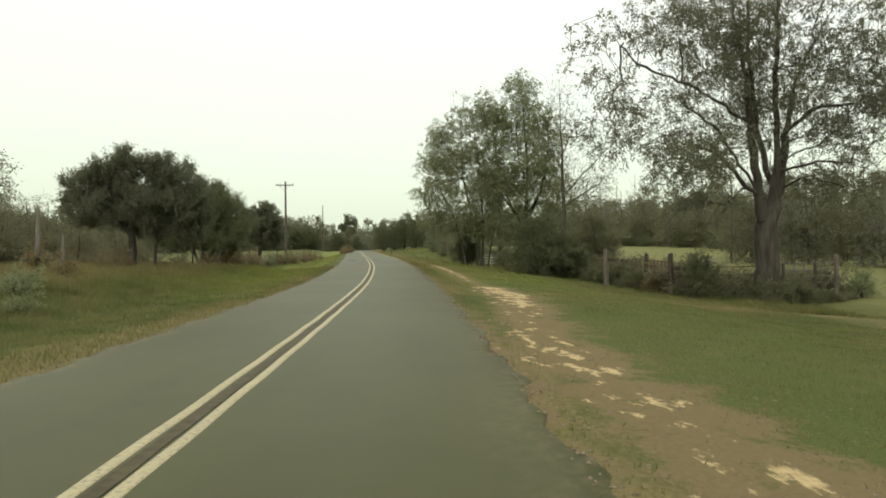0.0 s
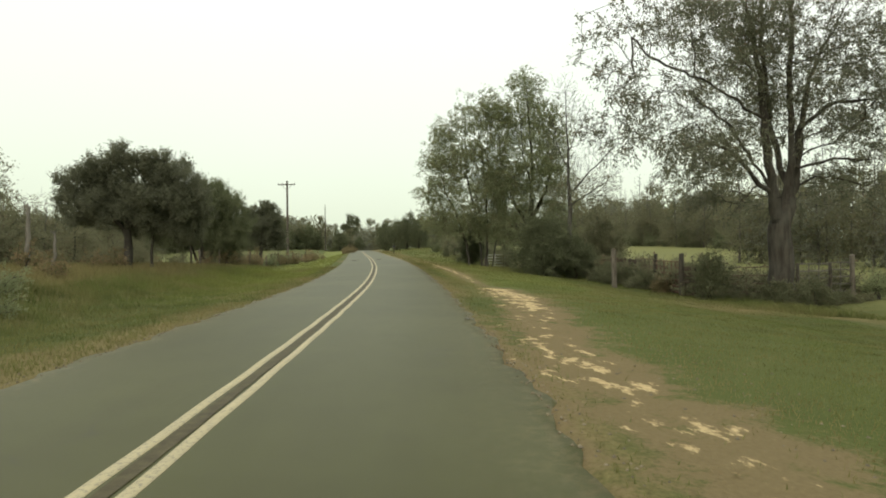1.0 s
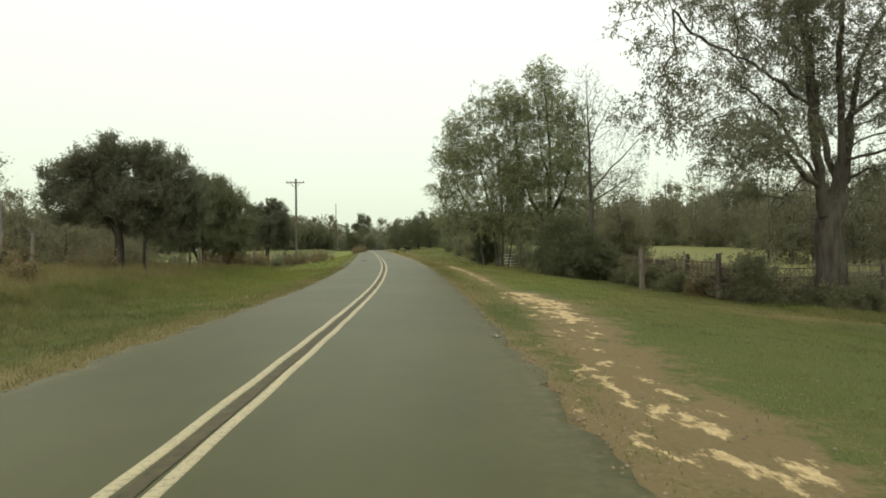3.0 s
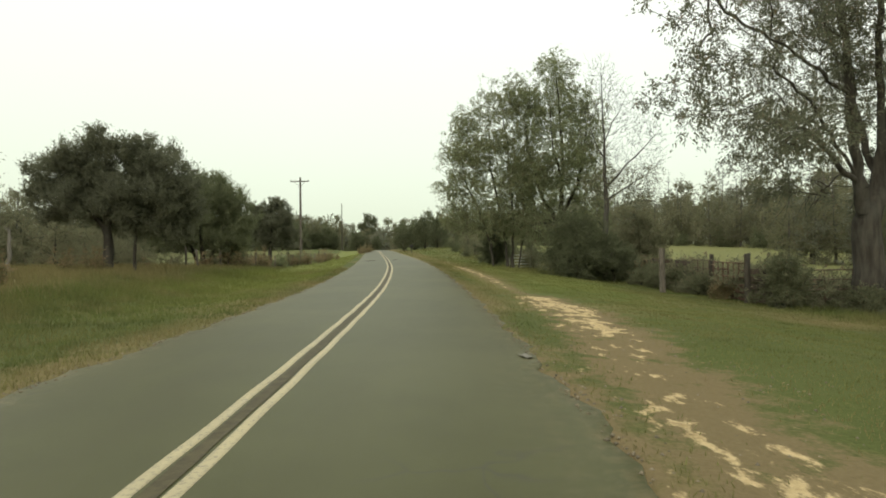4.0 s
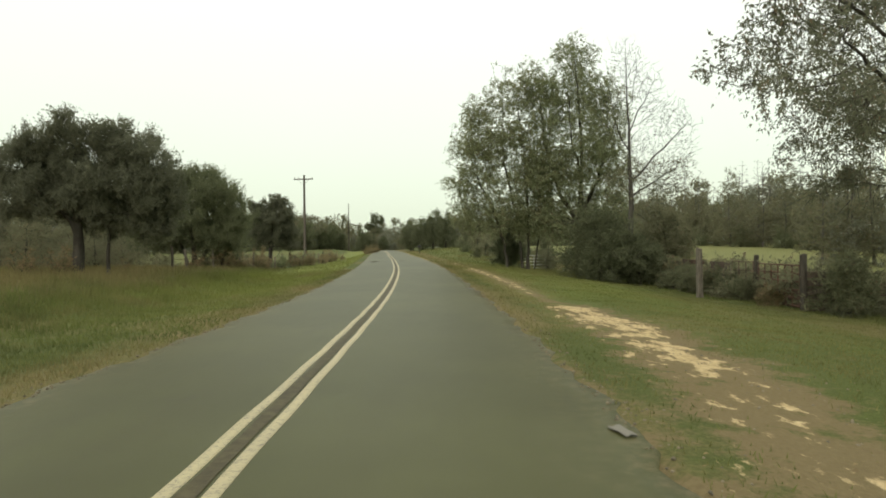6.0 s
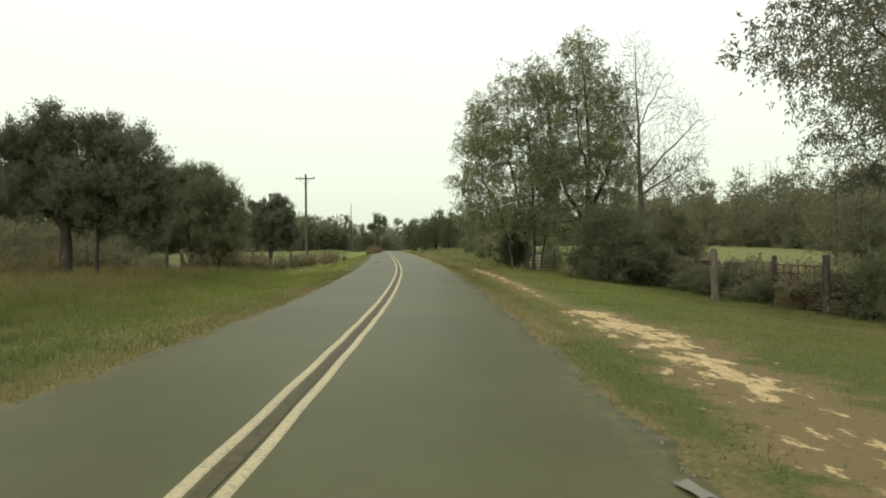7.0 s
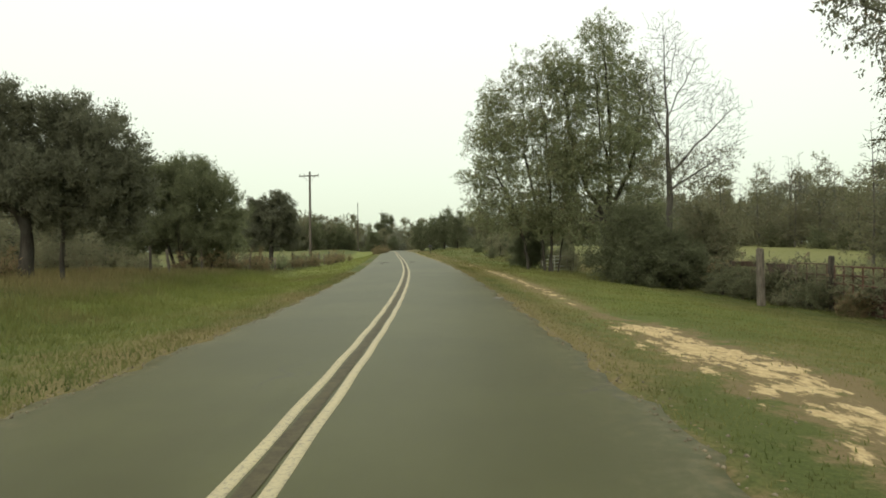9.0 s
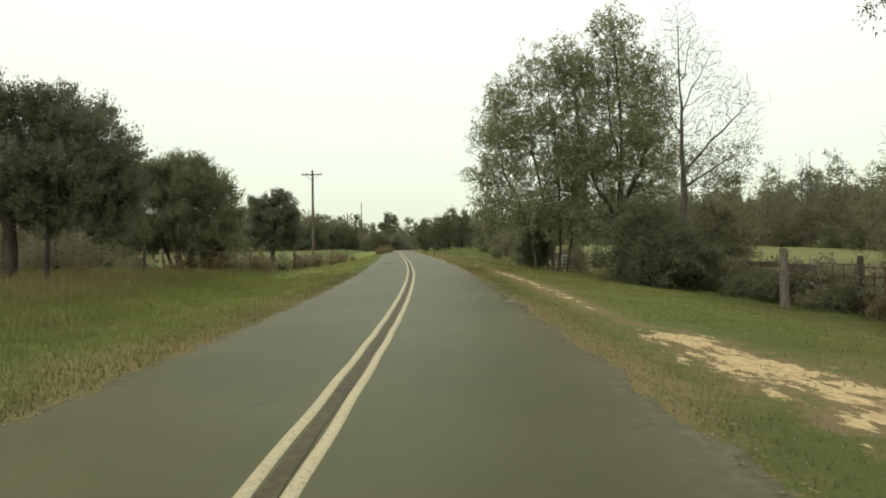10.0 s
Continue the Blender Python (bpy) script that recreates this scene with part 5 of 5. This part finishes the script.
def mailbox():
    x, y = float(road_x(92.0)) + 4.5, 92.0
    root = new("mailbox")
    bm = post_mesh(1.0, 0.05, True, 3)
    part("post", bm, M["post_dark"], root)
    bm = bmesh.new()
    prof = [(math.cos(a) * 0.11, 0.1 + math.sin(a) * 0.11) for a in np.linspace(0, math.pi, 9)] + [(-0.11, 0.0), (0.11, 0.0)]
    rings = [[bm.verts.new((px, yy, 1.0 + pz)) for px, pz in prof] for yy in (-0.25, 0.25)]
    for i in range(len(prof)):
        j = (i + 1) % len(prof)
        bm.faces.new((rings[0][i], rings[0][j], rings[1][j], rings[1][i]))
    bm.faces.new(rings[0]), bm.faces.new(rings[1][::-1])
    shell = part("box", bm, M["dark_metal"], root)
    bm = bmesh.new()
    box(bm, 0, -0.262, 1.1, 0.19, 0.012, 0.18, bevel=0.004)
    part("door", bm, M["dark_metal"], shell)
    bm = bmesh.new()
    box(bm, 0.118, -0.05, 1.16, 0.008, 0.03, 0.16, bevel=0.002)
    part("flag", bm, M["board_red"], shell, "small dull red flag")
    root.matrix_basis = pose(x, y, ground_z(x, y), 0, 0, 90)
    tagged(root, "dark metal mailbox on a short wooden post", "mailbox")


mailbox()


# ---------------------------------------------------------------- grass
def blades(name, rng, x, y, tall, wide, dry, label):
    """A great many single blades of grass."""
    n = len(x)
    z = height(x, y)
    a, b = rng.uniform(0, 2 * np.pi, n), rng.uniform(0, 2 * np.pi, n)
    lean = rng.uniform(0.1, 0.7, n) * tall
    base = np.stack([x, y, z - 0.01], -1)
    side = np.stack([np.cos(a), np.sin(a), 0 * a], -1) * (wide / 2)[:, None]
    tip = base + np.stack([np.cos(b) * lean, np.sin(b) * lean, tall], -1)
    v = np.stack([base - side, base + side, tip], 1).reshape(-1, 3)
    me = mesh_of(name, v, np.arange(3 * n).reshape(-1, 3), M["grass"])
    me.attributes.new("dry", "FLOAT", "POINT").data.foreach_set("value", np.repeat(dry, 3).astype(np.float32))
    me.attributes.new("fresh", "FLOAT", "POINT").data.foreach_set("value", np.repeat(mown(x - road_x(y), y), 3).astype(np.float32))
    return tagged(new(name, me), label, "grass", kind="stuff")


def sow(rng, n, d0, d1, y0, y1, near=1.6):
    y = y0 + (y1 - y0) * rng.uniform(0, 1, n) ** near
    d = rng.uniform(d0, d1, n)
    keep = rng.uniform(0, 1, n) < 0.35 + 0.65 * (0.5 + 0.5 * hash_noise(d, y, 0.7))
    d, y = d[keep], y[keep]
    return road_x(y) + d, y, d


def build_grass():
    rng = np.random.default_rng(3)
    # mown verge on both sides
    x, y, d = sow(rng, 150000, -8.5, -HALF_L - 0.02, -3, 42)
    n = len(x)
    edge = np.clip(0.8 - (-d - HALF_L) / 1.3, 0, 0.7)
    dry = np.clip(edge - 0.05 + 0.6 * hash_noise(x, y, 1.3) + 0.5 * hash_noise(y, x, 3.6) + 0.4 * hash_noise(x, y, 0.5), 0, 1) * rng.uniform(0.5, 1, n)
    blades("verge_grass", rng, x, y, rng.uniform(0.04, 0.11, n) * (1 + 0.7 * np.clip(-d - 5, 0, 3)), rng.uniform(0.008, 0.016, n) * (1 + y / 40), dry,
           "short green and straw-coloured grass along the road edge")
    x, y, d = sow(rng, 400000, HALF_R + 0.02, 17, -6, 48, 1.2)
    n = len(x)
    run = np.exp(-((d - 4.4 - 0.085 * np.clip(y - 13, -6, 12)) / 1.15) ** 2) * (y < 25.5) * (y > -1) + 0.95 * np.exp(-((d - 4.7) / 0.5) ** 2) * (y >= 25.5)
    keep = rng.uniform(0, 1, n) > np.clip(run * 1.12, 0, 0.985)
    x, y, d = x[keep], y[keep], d[keep]
    n = len(x)
    edge = np.clip(0.75 - (d - HALF) / 0.9, 0, 1) + 0.7 * np.exp(-((d - 4.8) / 1.0) ** 2) + 0.55 * np.exp(-((x - 12) / 6) ** 2 - ((y - 24.5 - 0.2 * (x - 12)) / 2.6) ** 2)
    dry = np.clip(edge + 0.16 + 0.36 * hash_noise(x, y, 2.3) + 0.35 * hash_noise(y, x, 5.1), 0, 1) * rng.uniform(0.5, 1, n)
    blades("verge_grass", rng, x, y, rng.uniform(0.025, 0.07, n), rng.uniform(0.008, 0.016, n) * (1 + y / 40), dry,
           "short green grass with dry patches beside the sandy pull-off")
    # long grass on the bank
    x, y, d = sow(rng, 90000, -16, -7.5, -2, 46, 1.2)
    n = len(x)
    dry = np.clip(0.6 + 0.65 * hash_noise(x, y, 1.9) + 0.2 * np.clip(-d - 9, 0, 2), 0, 1) * rng.uniform(0.6, 1, n)
    blades("long_grass", rng, x, y, rng.uniform(0.12, 0.42, n) * np.clip((-d - 6.5) / 3, 0.3, 1), rng.uniform(0.01, 0.02, n) * (1 + y / 40), dry,
           "long brownish unmown grass on the roadside bank")
    # rough strip under the fences
    x, y, d = sow(rng, 50000, 15.0, 23, 24, 52, 1.0)
    d = 18.3 + 2.0 * rng.normal(0, 1, len(d))
    x = road_x(y) + d
    n = len(x)
    dry = np.clip(0.3 + 0.5 * hash_noise(x, y, 1.7), 0, 1) * rng.uniform(0.3, 1, n)
    blades("long_grass", rng, x, y, rng.uniform(0.08, 0.4, n) * np.exp(-((d - 18.6) / 2.4) ** 2) + 0.05, rng.uniform(0.012, 0.024, n) * 1.6, dry, "rough weedy grass along the corral fence")
    x, y, d = sow(rng, 26000, -13, -3.2, 42, 100, 1.3)
    n = len(x)
    dry = np.clip(0.1 + 0.35 * hash_noise(x, y, 3.1) + 0.25 * (d > -3.4) + 0.4 * (d < -9), 0, 1) * rng.uniform(0.5, 1, n)
    blades("long_grass", rng, x, y, rng.uniform(0.04, 0.12, n) * (1 + np.clip(-d - 8, 0, 4) * 0.7), rng.uniform(0.03, 0.05, n), dry, "unmown grass running along the far verge")


build_grass()


def far_verge():
    rng = np.random.default_rng(5)
    x, y, d = sow(rng, 52000, 3.1, 20, 44, 118, 1.4)
    n = len(x)
    dry = np.clip(0.3 + 0.4 * hash_noise(x, y, 2.9) + 0.35 * hash_noise(y, x, 6.1) + 0.4 * np.exp(-((d - 4.7) / 0.9) ** 2), 0, 1) * rng.uniform(0.5, 1, n)
    blades("verge_grass", rng, x, y, rng.uniform(0.04, 0.14, n) * (1 + 0.12 * np.clip(d - 5, 0, 9)), rng.uniform(0.03, 0.06, n), dry, "rough green and brown grass on the verge past the trees")


far_verge()


def scatter_litter():
    """Fallen leaves on the verge and small stones along the edge of the asphalt."""
    rng = np.random.default_rng(17)
    n = 800
    y = rng.uniform(-3, 40, n)
    d = np.where(rng.uniform(0, 1, n) < 0.7, HALF_R + 0.1 + np.abs(rng.normal(1.6, 1.3, n)), -HALF_L - 0.1 - np.abs(rng.normal(0, 1.2, n)))
    x = road_x(y) + d
    c = np.stack([x, y, height(x, y) + rng.uniform(0.015, 0.06, n)], -1)
    v, f = leaves_at(rng, c, 1, (0.01, 0.01, 0.004), 0.06, 0.0, 0.6)
    v = v.reshape(-1, 3, 3)
    v[:, :, 2] = c[:, 2:3] + (v[:, :, 2] - c[:, 2:3]) * 0.15
    ob = new("fallen_leaves", mesh_of("fallen_leaves", v.reshape(-1, 3), f, M["leaf_dead"]))
    tagged(ob, "scattered brown fallen leaves on the verge", "fallen leaves", kind="stuff")
    n = 2600
    y = rng.uniform(-3, 32, n)
    side = rng.uniform(0, 1, n) < 0.5
    d = np.where(side, HALF_R - 0.12 + np.abs(rng.normal(0, 0.22, n)), -HALF_L + 0.12 - np.abs(rng.normal(0, 0.2, n)))
    sandy = rng.uniform(0, 1, n) < 0.3
    d = np.where(sandy, 5.0 + rng.normal(0, 0.7, n), d)
    x = road_x(y) + d
    on = (d > -HALF_L) & (d < HALF_R)
    z = np.where(on, road_z(y) + 0.004, height(x, y))
    r = rng.uniform(0.007, 0.022, n)
    corners = np.array([[1, 0, 0], [0, 1, 0], [-1, 0, 0], [0, -1, 0], [0, 0, 0.8], [0, 0, -0.8]])
    p = np.stack([x, y, z], -1)[:, None] + corners[None] * r[:, None, None] * rng.uniform(0.7, 1.3, (n, 6, 1))
    tri = np.array([[0, 1, 4], [1, 2, 4], [2, 3, 4], [3, 0, 4], [1, 0, 5], [2, 1, 5], [3, 2, 5], [0, 3, 5]])
    f = (np.arange(n)[:, None, None] * 6 + tri[None]).reshape(-1, 3)
    ob = new("gravel", mesh_of("gravel", p.reshape(-1, 3), f, M["stone"]))
    tagged(ob, "loose pale gravel along the asphalt edge", "gravel", kind="stuff")


scatter_litter()


def pale_gate():
    fence_post(4.0, 62.6, 1.4, 0.07, M["post"], "grey wooden post of the field gate", seed=40)
    fence_post(6.2, 62.4, 1.4, 0.07, M["post"], "grey wooden post of the field gate", seed=41)
    tube_gate(4.1, 62.6, 6.1, 62.4, 1.3, 5, 3, M["pale_paint"], "pale painted field gate behind the tree clump")


pale_gate()


def edge_scrap(x, y, turn, wide, deep):
    """A crumpled pale scrap, flattened on the road's edge; also stands in for broken asphalt."""
    u = np.linspace(-0.5, 0.5, 6)
    U, V = np.meshgrid(u, u)
    top = 0.008 + 0.006 * np.sin(7 * U + 3 * V) * np.cos(6 * V)
    grid = np.stack([U * wide * (1 + 0.08 * np.sin(5 * V)), V * deep * (1 + 0.06 * np.sin(6 * U)), top], -1).reshape(-1, 3)
    i, j = np.meshgrid(np.arange(5), np.arange(5), indexing="ij")
    a = (i * 6 + j).ravel()
    f = np.stack([a, a + 1, a + 7, a + 6], -1)
    v = np.concatenate([grid, grid - [0, 0, 0.006]])
    ob = new("litter", mesh_of("litter", v, np.concatenate([f, f[:, ::-1] + 36]), M["scrap"], True))
    ob.matrix_basis = pose(x, y, float(road_z(y)) + 0.012, 0, 0, turn)
    tagged(ob, "pale flattened scrap on the asphalt edge", "litter", "roadside litter")


# the second, farther piece stands in for pale broken asphalt and sand
edge_scrap(0.33, 12.15, 20, 0.1, 0.24), edge_scrap(-0.79, 27.15, -15, 0.22, 0.5)


def road_twig(x, y, turn, long):
    t = np.linspace(-0.5, 0.5, 7)
    z = float(road_z(y)) + 0.03
    v, f = tube(np.stack([t * long, 0.05 * np.sin(5 * t), 0 * t + z + 0.01], -1), 0.012 * (1.1 - np.abs(t)), 6)
    ob = new("twig", mesh_of("twig", v, f, M["bark"], True))
    ob.matrix_basis = pose(x, y, 0, 0, 0, turn)
    tagged(ob, "dark broken twig lying on the asphalt", "twig", "twigs on the road")


road_twig(-8.6, 56, 40, 1.0), road_twig(-8.3, 53.5, 65, 0.7), road_twig(-6.5, 57, 15, 0.5)
